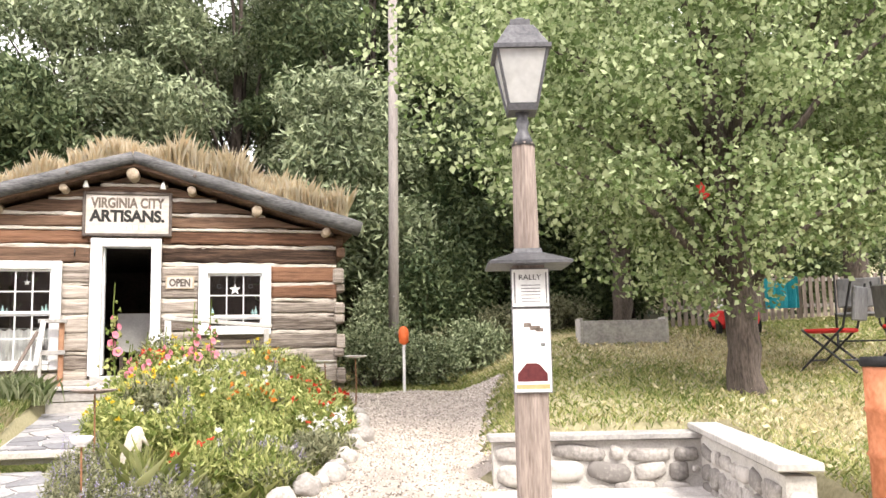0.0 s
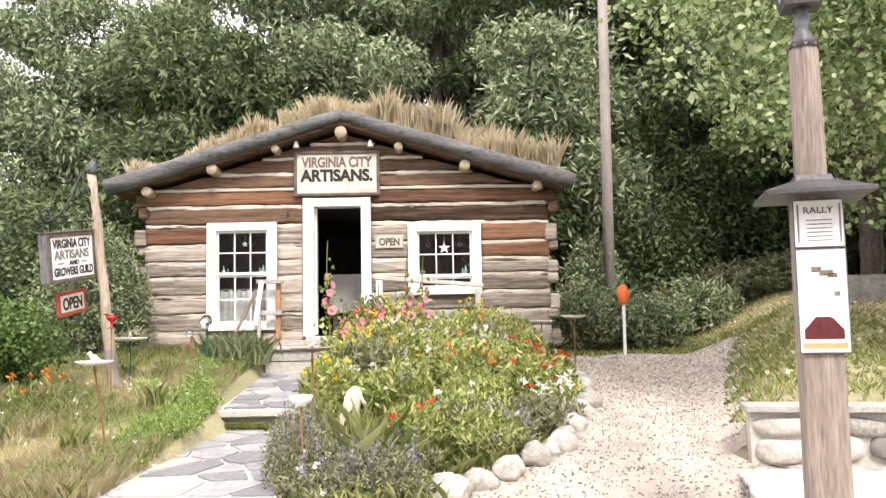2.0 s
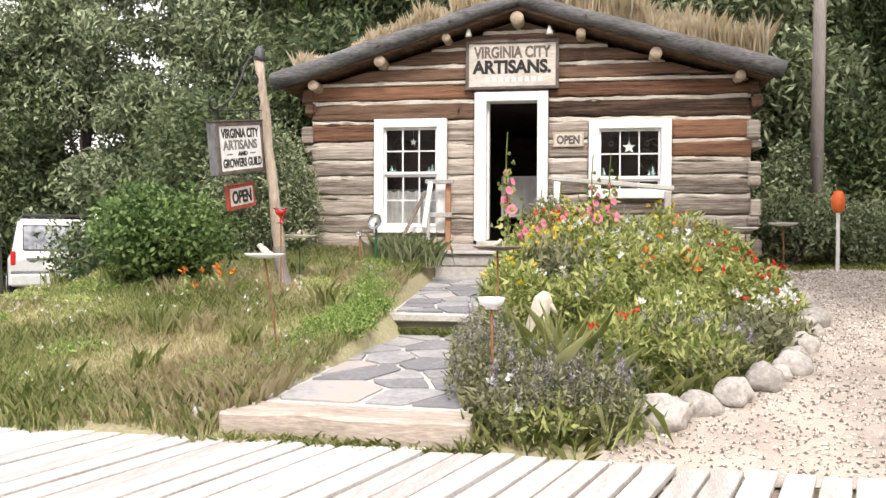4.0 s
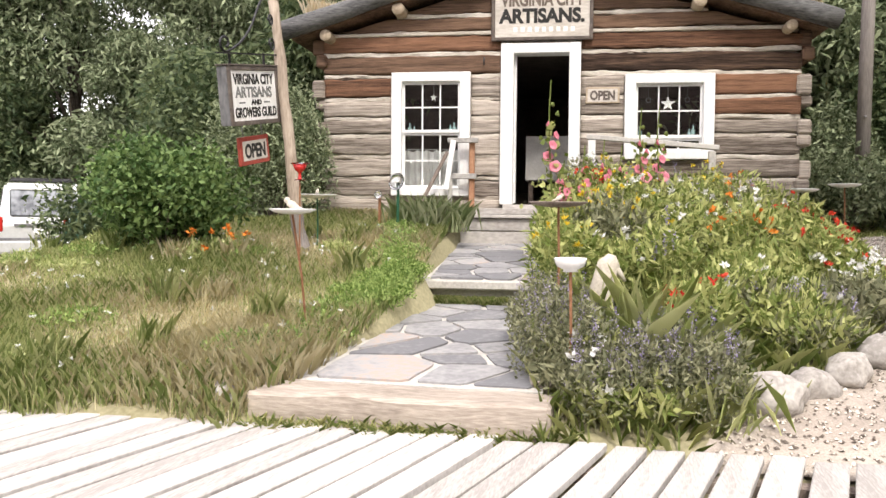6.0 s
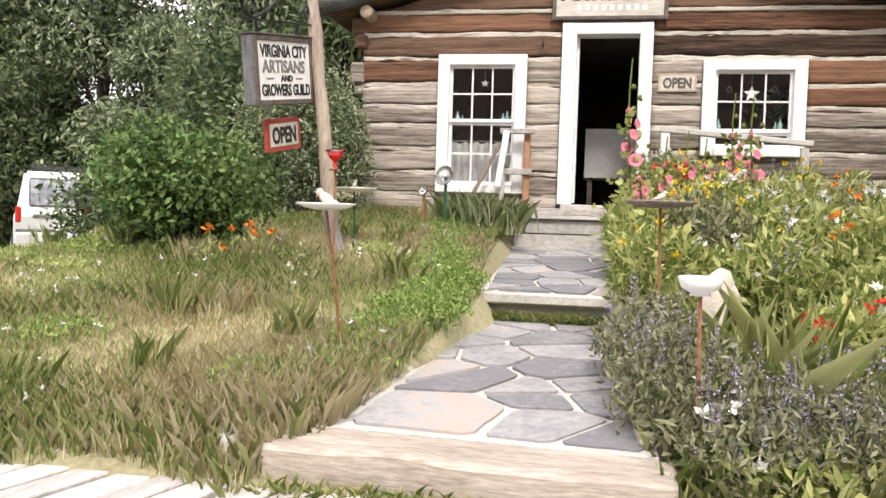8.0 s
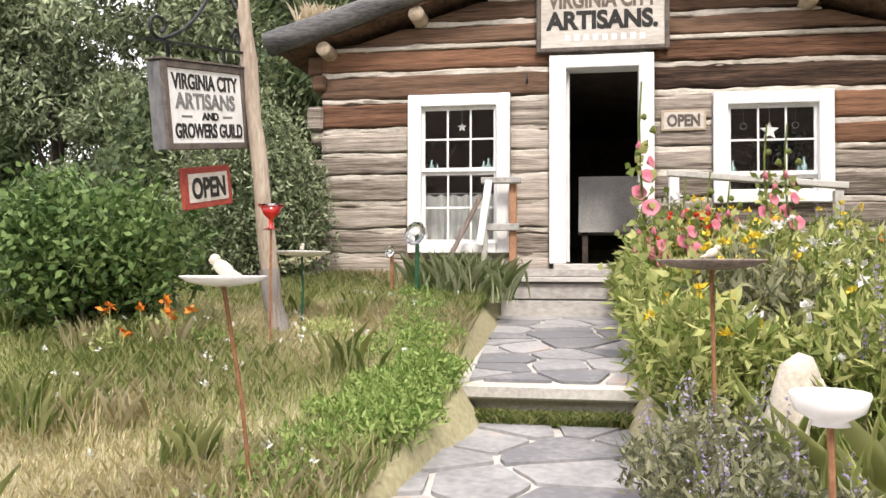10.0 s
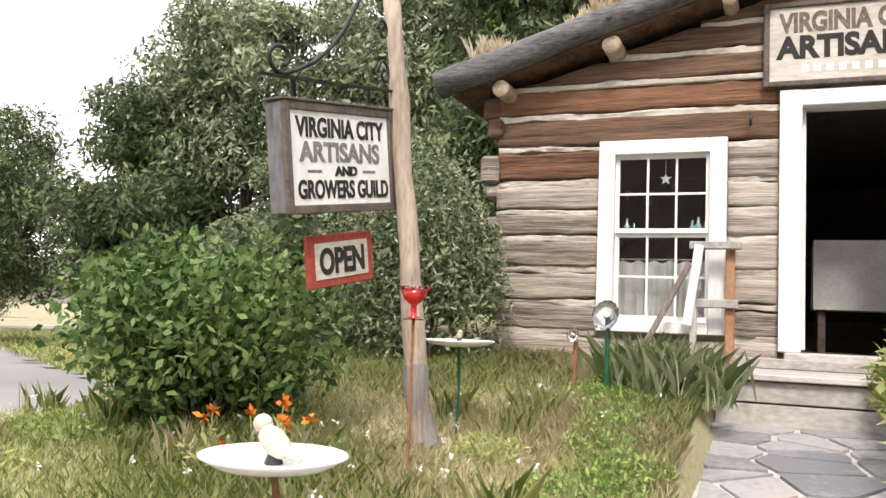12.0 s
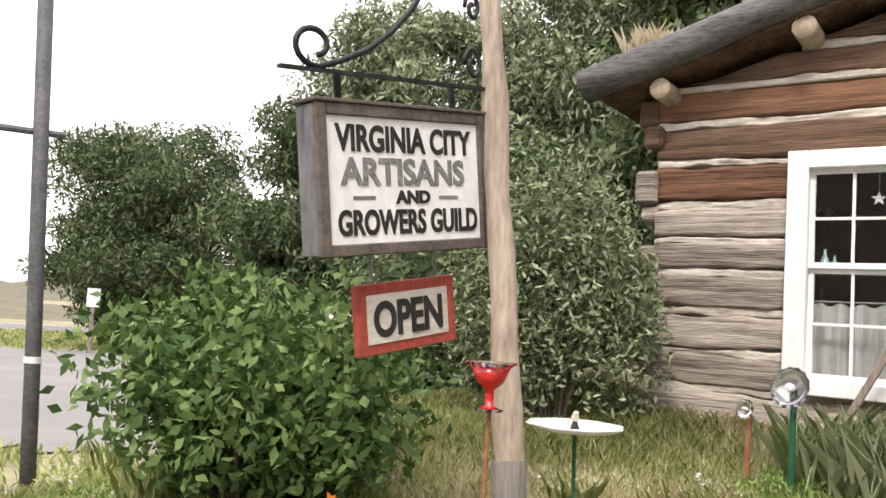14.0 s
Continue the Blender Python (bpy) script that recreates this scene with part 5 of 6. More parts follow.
for x in (-0.3, 0.3):
    part("post", boxed(x - 0.03, x + 0.03, 0.02, 0.08, -0.05, 0.74), OLD_WOOD, tent)
fence = thing("picket_fence", ground_point(8.6, 14.6), "grey weathered picket fence behind the lawn", "fence", turn=-12)
for z in (0.35, 0.85):
    part("rail", boxed(-0.55, 5.4, 0.0, 0.05, z, z + 0.07), RAIL_WOOD, fence)
for k in range(16, 62):
    x = -2.6 + k * 0.13
    part("picket", boxed(x, x + 0.075, -0.02, -0.002, -0.1 + 0.02 * math.sin(k), 0.95 + 0.04 * math.sin(k * 3.3)), OLD_WOOD, fence)
tape = thing("red_ribbon", (5.0, 8.0, 2.22), "red cloth ribbon tied in the tree", "ribbon")
bm = boxed(-0.05, 0.05, -0.01, 0.01, -0.09, 0.09, bevel=0.004, m=pose(0, 0, 0, 0, -35, 0))
part("cloth", bm, RED_FABRIC, tape)

# ---- left side: frame posts, road sign, vehicles ----
fr = thing("pipe_frame", ground_point(-7.16, 10.36), "grey pipe frame with two posts and cross bars", "frame", turn=60)
for x in (0, -0.42):
    part("post", tubed([(x + 0.06, 0, -0.3), (x - 0.02, 0, 1.2), (x - 0.2, 0, 4.2)], 0.048, 12), PIPE, fr, smooth=True)
for z in (0.2, 2.4):
    part("cross_bar", tubed([(-0.42, 0, z), (0.05, 0, z)], 0.022, 8), PIPE, fr)
part("tape_band", lathe([(0.052, 0.98), (0.052, 1.02)], 12), CHINA, fr).matrix_local = pose(-0.01, 0, 0)
rsg = thing("road_sign", ground_point(-27, 24), "small white sign plate on a wooden post by the road", "road sign", turn=55)
part("post", boxed(-0.06, 0.06, -0.05, 0.05, -0.2, 2.0, bevel=0.01), OLD_WOOD, rsg)
part("plate", boxed(-0.2, 0.2, -0.07, -0.052, 1.5, 2.1, bevel=0.004), CHINA, rsg)


def suv(name, at, turn, paint, label):
    """An upright estate car; its tail points along -y."""
    c = thing(name, at, label, "car", turn=turn)
    bm = bmesh.new()
    sections = [(-2.15, 0.45, 0.95, 0.86), (-2.12, 0.42, 1.05, 0.88), (-1.2, 0.4, 1.05, 0.9), (0.7, 0.4, 1.02, 0.9), (1.9, 0.42, 0.95, 0.86), (2.2, 0.5, 0.85, 0.76)]
    rows = [[bm.verts.new(p) for p in ((-w, y, z0), (-w, y, z1 - 0.1), (-w * 0.95, y, z1), (w * 0.95, y, z1), (w, y, z1 - 0.1), (w, y, z0))] for y, z0, z1, w in sections]
    for a, b in zip(rows, rows[1:]):
        for k in range(6):
            bm.faces.new((a[k], b[k], b[(k + 1) % 6], a[(k + 1) % 6]))
    bm.faces.new(rows[0])
    bm.faces.new(rows[-1][::-1])
    bmesh.ops.recalc_face_normals(bm, faces=bm.faces)
    part("body", bm, paint, c)
    bm = bmesh.new()
    low = [(-0.84, -2.1, 1.0), (0.84, -2.1, 1.0), (0.84, 1.1, 1.0), (-0.84, 1.1, 1.0)]
    top = [(-0.7, -1.8, 1.82), (0.7, -1.8, 1.82), (0.7, 0.3, 1.84), (-0.7, 0.3, 1.84)]
    v = [bm.verts.new(p) for p in low + top]
    for k in range(4):
        bm.faces.new((v[k], v[(k + 1) % 4], v[4 + (k + 1) % 4], v[4 + k]))
    bm.faces.new(v[4:])
    bm.faces.new(v[3::-1])
    bmesh.ops.bevel(bm, geom=bm.edges[:], offset=0.05, segments=2, affect="EDGES")
    part("cabin", bm, paint, c)
    part("rear_window", boxed(-0.62, 0.62, -0.01, 0.01, 0.12, 0.7, bevel=0.03, m=pose(0, -2.095, 1.03, -20.5, 0, 0)), REAR_GLASS, c)
    for sx in (-1, 1):
        part("side_window", boxed(-0.01, 0.01, -1.7, 0.5, 0.1, 0.66, bevel=0.008, m=pose(sx * 0.842, 0, 1.03, 0, -sx * 9.6, 0)), CAR_GLASS, c)
        part("tail_lamp", boxed(sx * 0.8 - 0.05, sx * 0.8 + 0.05, -2.17, -2.1, 0.84, 1.14, bevel=0.02), TAIL, c)
        part("roof_rail", tubed([(sx * 0.58, -1.7, 1.9), (sx * 0.58, 0.2, 1.92)], 0.02, 8), IRON, c)
        for y in (-1.35, 1.4):
            w = part("wheel", tubed([(sx * 0.74, y, 0.34), (sx * 0.92, y, 0.34)], 0.34, 20), RUBBER, c)
            part("rim", tubed([(sx * 0.9, y, 0.34), (sx * 0.93, y, 0.34)], 0.2, 16), GALV, w)
    for y in (-1.5, -0.6, 0.1):
        part("cross_bar", tubed([(-0.58, y, 1.92), (0.58, y, 1.92)], 0.016, 8), IRON, c)
    part("bumper", boxed(-0.86, 0.86, -2.24, -2.1, 0.4, 0.66, bevel=0.04), paint, c)
    part("lower_trim", boxed(-0.84, 0.84, -2.2, -2.12, 0.66, 0.72, bevel=0.01), SIGN_GREY, c)
    part("wiper", boxed(-0.1, 0.35, -2.2, -2.15, 1.13, 1.16, bevel=0.004), RUBBER, c)
    part("number_plate", boxed(-0.2, 0.2, -2.18, -2.15, 0.76, 0.9, bevel=0.004), CHINA, c)
    part("trim_bar", boxed(-0.55, 0.55, -2.19, -2.14, 0.95, 1.0, bevel=0.01), SIGN_GREY, c)
    return c


suv("estate_car", (-12.9, 20.0, -1.12), 36, CAR_WHITE, "silver-white sport utility car parked with its tail showing")
suv("estate_car", (-9.6, 20.0, -1.12), -70, CAR_GREEN, "dark green car parked behind the bushes")

# ---- plants ----


def cloud(n, centre, radii, fill=0.45):
    """Places inside a ball stretched to the radii, thicker towards its skin."""
    d = unit(rng.normal(size=(n, 3)))
    r = rng.uniform(fill, 1, (n, 1)) ** 0.5
    return np.array(centre) + d * r * np.array(radii)


def tree(name, x, y, height, spread, low, n_blobs, n_leaf, leaf, m, label, trunk=0.2, blob=1.0, deep=None, droop=-0.5, bark=None, lean=(0, 0)):
    base = ground_point(x, y)
    t = thing(name, base, label, "tree")
    bm = bmesh.new()
    top = Vector((lean[0], lean[1], height * 0.8))
    steps = np.linspace(0, 1, 26)
    line = [top * float(f) + Vector((0.04 * math.sin(f * 9), 0.03 * math.cos(f * 7), -0.3 * (1 - f))) for f in steps]
    tube(bm, line, [trunk * (float(np.interp(f, [0, 0.06, 0.5, 1], [1.4, 1.0, 0.7, 0.1]))) for f in steps], 18, 0.45)
    part("trunk", bm, bark or BARK, t, smooth=True)
    centres = []
    deep = deep or spread
    while len(centres) < n_blobs:
        d = rng.uniform(-1, 1, 3)
        q = np.linalg.norm(d)
        if 0.25 < q < 1:
            c = np.array([lean[0] * 0.6 + d[0] * spread, lean[1] * 0.6 + d[1] * deep, low + (height - low) * (0.5 + 0.5 * d[2])])
            centres.append(c)
    bm = bmesh.new()
    for c in centres[:: max(1, n_blobs // 16)]:
        s = top * min(0.8, max(0.15, c[2] / height * 0.55))
        e = Vector(c)
        mid = s.lerp(e, 0.5) + Vector((0, 0, 0.12 * height * 0.3))
        tube(bm, [s, mid, e], [trunk * 0.3, trunk * 0.18, trunk * 0.05], 6, 0.2)
    part("branchwork", bm, bark or BARK, t, smooth=True, kind="stuff")
    pts = []
    for c in centres:
        r = blob * rng.uniform(0.55, 1.2)
        pts.append(cloud(n_leaf, c, (r, r, r * 0.7), 0.15))
    ob = new("crown", leaf_mesh("crown", np.concatenate(pts), leaf, leaf * (0.3 if droop < -0.3 else 0.75), m, (0, 0, droop), 1.0))
    ob.parent = t
    return t


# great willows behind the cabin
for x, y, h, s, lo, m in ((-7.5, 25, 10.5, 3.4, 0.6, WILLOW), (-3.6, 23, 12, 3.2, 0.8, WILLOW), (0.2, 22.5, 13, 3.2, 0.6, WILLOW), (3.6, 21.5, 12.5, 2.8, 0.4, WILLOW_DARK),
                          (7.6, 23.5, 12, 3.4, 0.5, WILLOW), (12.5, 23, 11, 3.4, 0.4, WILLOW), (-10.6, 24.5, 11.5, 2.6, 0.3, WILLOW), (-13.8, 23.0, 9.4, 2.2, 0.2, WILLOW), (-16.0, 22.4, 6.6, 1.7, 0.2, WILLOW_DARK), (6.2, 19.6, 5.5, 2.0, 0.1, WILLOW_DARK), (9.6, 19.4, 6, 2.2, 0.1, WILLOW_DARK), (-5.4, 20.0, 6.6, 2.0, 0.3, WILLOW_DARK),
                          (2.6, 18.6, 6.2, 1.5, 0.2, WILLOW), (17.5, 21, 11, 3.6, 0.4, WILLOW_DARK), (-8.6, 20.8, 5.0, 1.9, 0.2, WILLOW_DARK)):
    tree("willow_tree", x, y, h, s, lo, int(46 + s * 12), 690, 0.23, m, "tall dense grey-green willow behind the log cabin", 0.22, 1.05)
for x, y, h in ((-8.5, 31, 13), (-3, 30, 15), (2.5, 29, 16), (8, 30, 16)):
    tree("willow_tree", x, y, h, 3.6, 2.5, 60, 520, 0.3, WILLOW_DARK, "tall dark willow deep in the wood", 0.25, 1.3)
tree("willow_tree", -7.4, 23.6, 8.6, 0.8, 6.4, 14, 420, 0.15, WILLOW_LIGHT, "bright yellow-green young tree behind the cabin roof", 0.1, 0.7)
for x, y, h, s in ((-28.5, 27.2, 8.6, 3.6), (-24.5, 33.5, 6.2, 2.4), (-38, 34, 6.0, 3.0)):
    tree("round_tree", x, y, h, s, 0.3, 130, 480, 0.26, WILLOW_DARK, "rounded dark green tree beside the parking lot", 0.25, 1.15)
# cottonwood on the right lawn
tree("cottonwood_tree", 5.4, 8.0, 7.6, 3.5, 1.05, 140, 600, 0.08, COTTON, "broad cottonwood with fluttering pale green leaves", 0.19, 0.85, deep=2.0, droop=-0.2, lean=(0.0, 0.5))
tree("cottonwood_tree", 9.8, 11.5, 8.0, 2.8, 1.2, 70, 420, 0.12, COTTON, "pale green cottonwood at the lawn's edge", 0.2, 0.9, droop=-0.2)
tree("cottonwood_tree", 7.6, 15.5, 8.0, 3.0, 1.4, 70, 420, 0.13, COTTON, "pale green cottonwood behind the fence", 0.2, 0.95, droop=-0.2)


def shrub(name, x, y, rx, ry, h, n, leaf, m, label, category="shrub", blobs=26, wide=0.5, stems=True):
    base = ground_point(x, y)
    t = thing(name, base, label, category)
    pts = []
    bm = bmesh.new()
    for k in range(blobs):
        d = unit(rng.normal(size=3)) * rng.uniform(0.35, 0.85)
        c = np.array([d[0] * rx, d[1] * ry, h * (0.5 + 0.45 * d[2])])
        r = rng.uniform(0.25, 0.4)
        pts.append(cloud(n // blobs, c, (rx * r * 1.3, ry * r * 1.3, h * r), 0.1))
        if stems and k % 2 == 0:
            tube(bm, [(c[0] * 0.2, c[1] * 0.2, -0.03), tuple(c * 0.6), tuple(c)], [0.014, 0.01, 0.004], 5)
    p = np.concatenate(pts)
    p[:, 2] = np.maximum(p[:, 2], 0.02)
    ob = new("foliage", leaf_mesh("foliage", p, leaf, leaf * wide, m, (0, 0, -0.15)))
    ob.parent = t
    if stems:
        part("stemwork", bm, BARK, t, kind="stuff")
    return t


shrub("lilac_bush", -5.1, 10.2, 0.72, 0.75, 1.08, 15000, 0.078, BUSHLEAF, "dense rounded dark green bush beside the sign pole", blobs=46)
shrub("elder_shrub", -4.9, 12.9, 0.9, 0.55, 1.8, 18000, 0.07, WILLOW, "feathery green shrub against the cabin corner", wide=0.35)
shrub("elder_shrub", -6.3, 14.2, 1.3, 1.1, 2.4, 12000, 0.13, WILLOW_DARK, "dark green thicket beside the cabin", wide=0.4)
shrub("elder_shrub", -8.2, 15.0, 1.3, 1.2, 2.2, 9000, 0.13, WILLOW_DARK, "dark green thicket beside the parking lot", wide=0.4)
for x, y, h in ((2.3, 14.2, 1.1), (3.3, 14.3, 0.9), (2.6, 15.6, 1.6), (4.4, 15.4, 1.0)):
    shrub("wild_shrub", x, y, 0.7, 0.6, h, 5000, 0.1, WILLOW, "tangled green growth beside the cabin's back corner", wide=0.35)
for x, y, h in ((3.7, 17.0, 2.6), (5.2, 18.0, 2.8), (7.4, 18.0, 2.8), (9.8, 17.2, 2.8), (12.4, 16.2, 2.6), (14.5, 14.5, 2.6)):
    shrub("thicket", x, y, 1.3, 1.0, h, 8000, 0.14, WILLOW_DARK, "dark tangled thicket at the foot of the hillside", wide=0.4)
for x, y in ((4.6, 16.0), (5.6, 16.6), (6.8, 17.2)):
    shrub("brush_pile", x, y, 1.0, 0.7, 0.8, 4000, 0.12, HERB_GREY, "pale brushwood along the foot of the hillside", wide=0.3)


def strap_clump(x, y, h, n, label, m=IRIS):
    base = ground_point(x, y)
    p = np.stack([rng.normal(0, 0.16, n), rng.normal(0, 0.14, n), np.zeros(n)], -1)
    t = tagged(new("iris_clump", blade_mesh("iris_clump", p, h, 0.01, m, 0.45)), label, "plant", kind="stuff")
    t.location = base
    return t


for x, y in ((-2.75, 12.3), (-2.95, 12.55), (-2.6, 11.9), (-2.72, 12.0), (-2.85, 12.1)):
    strap_clump(x, y, 0.36, 140, "strap-leaved iris clump beside the porch step")
for x, y in ((-0.75, 7.45), (-0.6, 7.3), (-0.85, 7.7)):
    strap_clump(x, y, 0.5, 45, "pale strap-leaved lily clump in the flower bed", PALE_STRAP)
strap_clump(-0.36, 6.76, 0.26, 70, "fresh green leafy clump at the edge of the boardwalk", PALE_STRAP)


def herb(x, y, h, r, m, n, leaf, label, name="flower_clump", blooms=None, count=0, bloom=0.03):
    """A clump of stems and leaves with small blooms above it."""
    base = ground_point(x, y)
    t = thing(name, base, label, "flowers", "plants of the flower bed")
    a, q = rng.uniform(0, 6.28, n), r * np.sqrt(rng.uniform(0, 1, n))
    hh = rng.uniform(0.05, 1, n) ** 0.8 * h * (1 - 0.4 * (q / r) ** 2)
    p = np.stack([q * np.cos(a), q * np.sin(a), hh], -1)
    ob = new("foliage", leaf_mesh("foliage", p, leaf, leaf * 0.3, m, (0, 0, 0.75)))
    ob.parent = t
    if blooms:
        pts = []
        st = bmesh.new()
        for k in range(count):
            a, q = rng.uniform(0, 6.28), r * math.sqrt(rng.uniform(0, 1)) * 0.95
            c = np.array([q * math.cos(a), q * math.sin(a), h * (1.0 - 0.4 * (q / r) ** 2) + rng.uniform(-0.08, 0.1)])
            tube(st, [(c[0] * 0.7, c[1] * 0.7, c[2] - 0.3), tuple(c)], 0.003, 4)
            if blooms == "purple":
                pts.append(c + np.stack([rng.normal(0, 0.009, 26), rng.normal(0, 0.009, 26), np.linspace(-0.09, 0.05, 26)], -1))
            else:
                pts.append(c + np.stack([0.008 * np.cos(np.arange(10)), 0.008 * np.sin(np.arange(10)), np.zeros(10)], -1))
        b = new("bloom_mass", leaf_mesh("bloom_mass", np.concatenate(pts), bloom, bloom * 0.7, PETALS[blooms], (0, -0.3, 0.5), 0.8))
        b.parent = t
        tagged(b, kind="stuff")
        part("stemwork", st, m, t, kind="stuff")
    else:
        st = bmesh.new()
        for k in range(9):
            a, q = rng.uniform(0, 6.28), r * rng.uniform(0.2, 0.8)
            tube(st, [(q * 0.3 * math.cos(a), q * 0.3 * math.sin(a), -0.02), (q * math.cos(a), q * math.sin(a), h * rng.uniform(0.85, 1.2))], [0.005, 0.002], 4)
        part("stemwork", st, m, t, kind="stuff")
    return t


rf = random.Random(11)
BED = []
for k in range(75):
    y = rf.uniform(6.75, 12.7)
    x0 = -1.25 if y < 9.2 else -1.0
    x1 = bed_edge(y) - 0.28
    if x1 <= x0:
        continue
    x = rf.uniform(x0, x1)
    if abs(x + 0.95) < 0.42 and 7.3 < y < 8.6:
        continue
    h = float(np.interp(y, [6.7, 7.6, 8.5, 10, 12.7], [0.26, 0.32, 0.42, 0.72, 0.8])) * rf.uniform(0.75, 1.15) * (0.65 if x1 - x < 0.3 else 1)
    m = HERB if rf.random() < 0.78 else HERB_GREY
    if rf.random() < 0.68:
        colour = rf.choice(["white", "white", "yellow", "yellow", "orange", "red", "purple"]) if y > 8.6 else rf.choice(["white", "white", "purple", "red"])
    else:
        colour = None
    nm = {"white": "white daisies", "yellow": "yellow flowers", "orange": "orange flowers", "red": "red flowers", "purple": "violet flower spikes", None: "no blooms"}[colour]
    herb(x, y, h, rf.uniform(0.26, 0.4), m, 1000, 0.095, "green leafy border plant with " + nm, blooms=colour, count=rf.randint(6, 12), bloom=0.04 if colour != "purple" else 0.02)
for x, y, h in ((-1.22, 7.15, 0.5), (-1.05, 7.0, 0.5), (-1.25, 7.6, 0.5), (-0.75, 6.78, 0.42), (-0.45, 6.75, 0.42), (-0.95, 6.72, 0.36), (-1.3, 8.0, 0.3), (-0.62, 6.95, 0.45)):
    base_h = herb(x, y, h, 0.26, HERB_GREY, 1500, 0.05, "grey-green lavender bush with fading violet spikes", "lavender", "purple", 14, 0.013)
for k in range(9):
    herb(-1.17 + 0.06 * math.sin(k * 2.2), 9.5 + 0.35 * k, 0.4 + 0.08 * math.sin(k * 1.7), 0.27, HERB, 520, 0.12, "broad-leaved hollyhock foliage beside the landing", "hollyhock_clump")
for x, y in ((1.0, 9.0), (0.9, 8.7), (1.1, 9.5), (0.8, 9.2)):
    herb(x, y, 0.3, 0.22, HERB, 500, 0.05, "low mat of white daisies at the stone edging", "daisies", "white", 18, 0.035)


def hollyhock(x, y, h, colour):
    base = ground_point(x, y)
    t = thing("hollyhock", base, "tall hollyhock stalk with " + colour + " blooms", "flowers", "plants of the flower bed")
    pts = [(0.02 * math.sin(k), 0.02 * math.cos(k * 1.3), h * k / 6) for k in range(7)]
    part("stalk", tubed(pts, [0.012 - 0.001 * k for k in range(7)], 6), HERB, t)
    z = rng.uniform(0.05, 0.75, 110) * h
    p = np.stack([rng.normal(0, 0.09, 110) * (1.1 - z / h), rng.normal(0, 0.09, 110) * (1.1 - z / h), z], -1)
    ob = new("leaves", leaf_mesh("leaves", p, 0.07, 0.06, HERB, (0, 0, 0.1)))
    ob.parent = t
    for k in range(7):
        zz = h * (0.5 + 0.42 * k / 7)
        a = k * 2.4
        c = Vector((0.045 * math.cos(a), 0.045 * math.sin(a) - 0.02, zz))
        r = 0.05 * (1.15 - 0.8 * k / 7)
        bm = lathe([(r * 0.2, 0), (r * 0.7, 0.02), (r, 0.03), (r * 0.95, 0.034), (r * 0.3, 0.01)], 15, 0.08, 5)
        b = part("bloom", bm, PETALS["pink"] if k < 5 else HERB, t, smooth=True)
        b.matrix_local = Matrix.Translation(c) @ pose(0, 0, 0, 75, 0, math.degrees(a) * 0.15)


for x, y, h, c in ((-1.33, 10.35, 1.62, "pink"), (-1.2, 10.9, 0.85, "pale pink"), (-1.0, 10.9, 1.0, "pink"), (-0.8, 11.2, 1.05, "pink"), (-0.45, 11.0, 1.4, "pale pink"), (-0.25, 11.3, 1.45, "pale pink"),
                   (-1.25, 11.7, 0.8, "pale pink"), (-0.6, 11.6, 1.0, "pink")):
    hollyhock(x, y, h, c)
for x, y in ((-4.45, 9.5), (-4.3, 9.8), (-4.15, 9.7)):
    herb(x, y, 0.26, 0.13, GRASS, 70, 0.07, "orange-red lilies in the long grass", "lilies", "orange", 3, 0.045)


for k in range(16):
    y = 7.0 + 0.34 * k
    x = float(np.interp(y, [6.8, 9.4, 9.5, 12.4], [-2.95, -2.5, -2.6, -2.8])) - rf.uniform(0, 0.28)
    herb(x, y, rf.uniform(0.1, 0.17), rf.uniform(0.2, 0.32), CLOVER, 700, 0.045, "low dark green weeds beside the flagstone walk", "clover_patch")
for k in range(6):
    herb(-2.5 + 0.04 * math.sin(k * 2), 8.45 + 0.18 * k, 0.15, 0.17, CLOVER, 420, 0.05, "low dark green weeds beside the flagstone walk", "clover_patch")
    herb(-1.12 + 0.05 * math.sin(k * 3), 8.7 + 0.2 * k, 0.3, 0.22, HERB, 420, 0.07, "green leafy growth spilling beside the flagstone walk", "leafy_clump")
for k in range(22):
    x, y = rf.uniform(-7.5, -3.0), rf.uniform(6.9, 11.8)
    herb(x, y, rf.uniform(0.08, 0.15), rf.uniform(0.18, 0.36), CLOVER if k % 2 else GRASS, 360, 0.05, "patch of low green weeds in the unmown lawn", "clover_patch")


# ---- grass ----
def scatter(n, x0, x1, y0, y1, ok):
    x, y = rng.uniform(x0, x1, n), rng.uniform(y0, y1, n)
    k = ok(x, y)
    x, y = x[k], y[k]
    return np.stack([x, y, ground_at(x, y) - 0.01], -1)


def left_lawn(x, y):
    edge = np.interp(y, [6.3, 6.55, 6.8, 9.2, 9.3, 12.4, 13.4], [-2.85, -2.85, -2.66, -2.32, -2.38, -2.53, -2.5])
    return (x < edge) & (y > 6.38 - 0.06 * (x + 1.2) + 0.08 * np.sin(x * 5)) & ~((x > -4.4) & (y > 13.35))


p = scatter(150000, -9.0, -2.2, 6.3, 14.5, left_lawn)
tall = 0.06 + 0.08 * (0.5 + 0.5 * np.sin(p[:, 0] * 2.3 + np.cos(p[:, 1] * 1.7) * 2)) + 0.09 * np.exp(-((p[:, 1] - 6.8) / 0.5) ** 2)
dry = (np.sin(p[:, 0] * 1.7 + 1) + np.cos(p[:, 1] * 2.1 + p[:, 0]) + rng.normal(0, 0.7, len(p))) > 0.45
hh = tall * rng.uniform(0.45, 1.35, len(p))
tagged(new("lawn_grass", blade_mesh("lawn_grass", p[~dry], hh[~dry], 0.0055, GRASS, 0.35)), "long unmown grass before the cabin", "grass", kind="stuff")
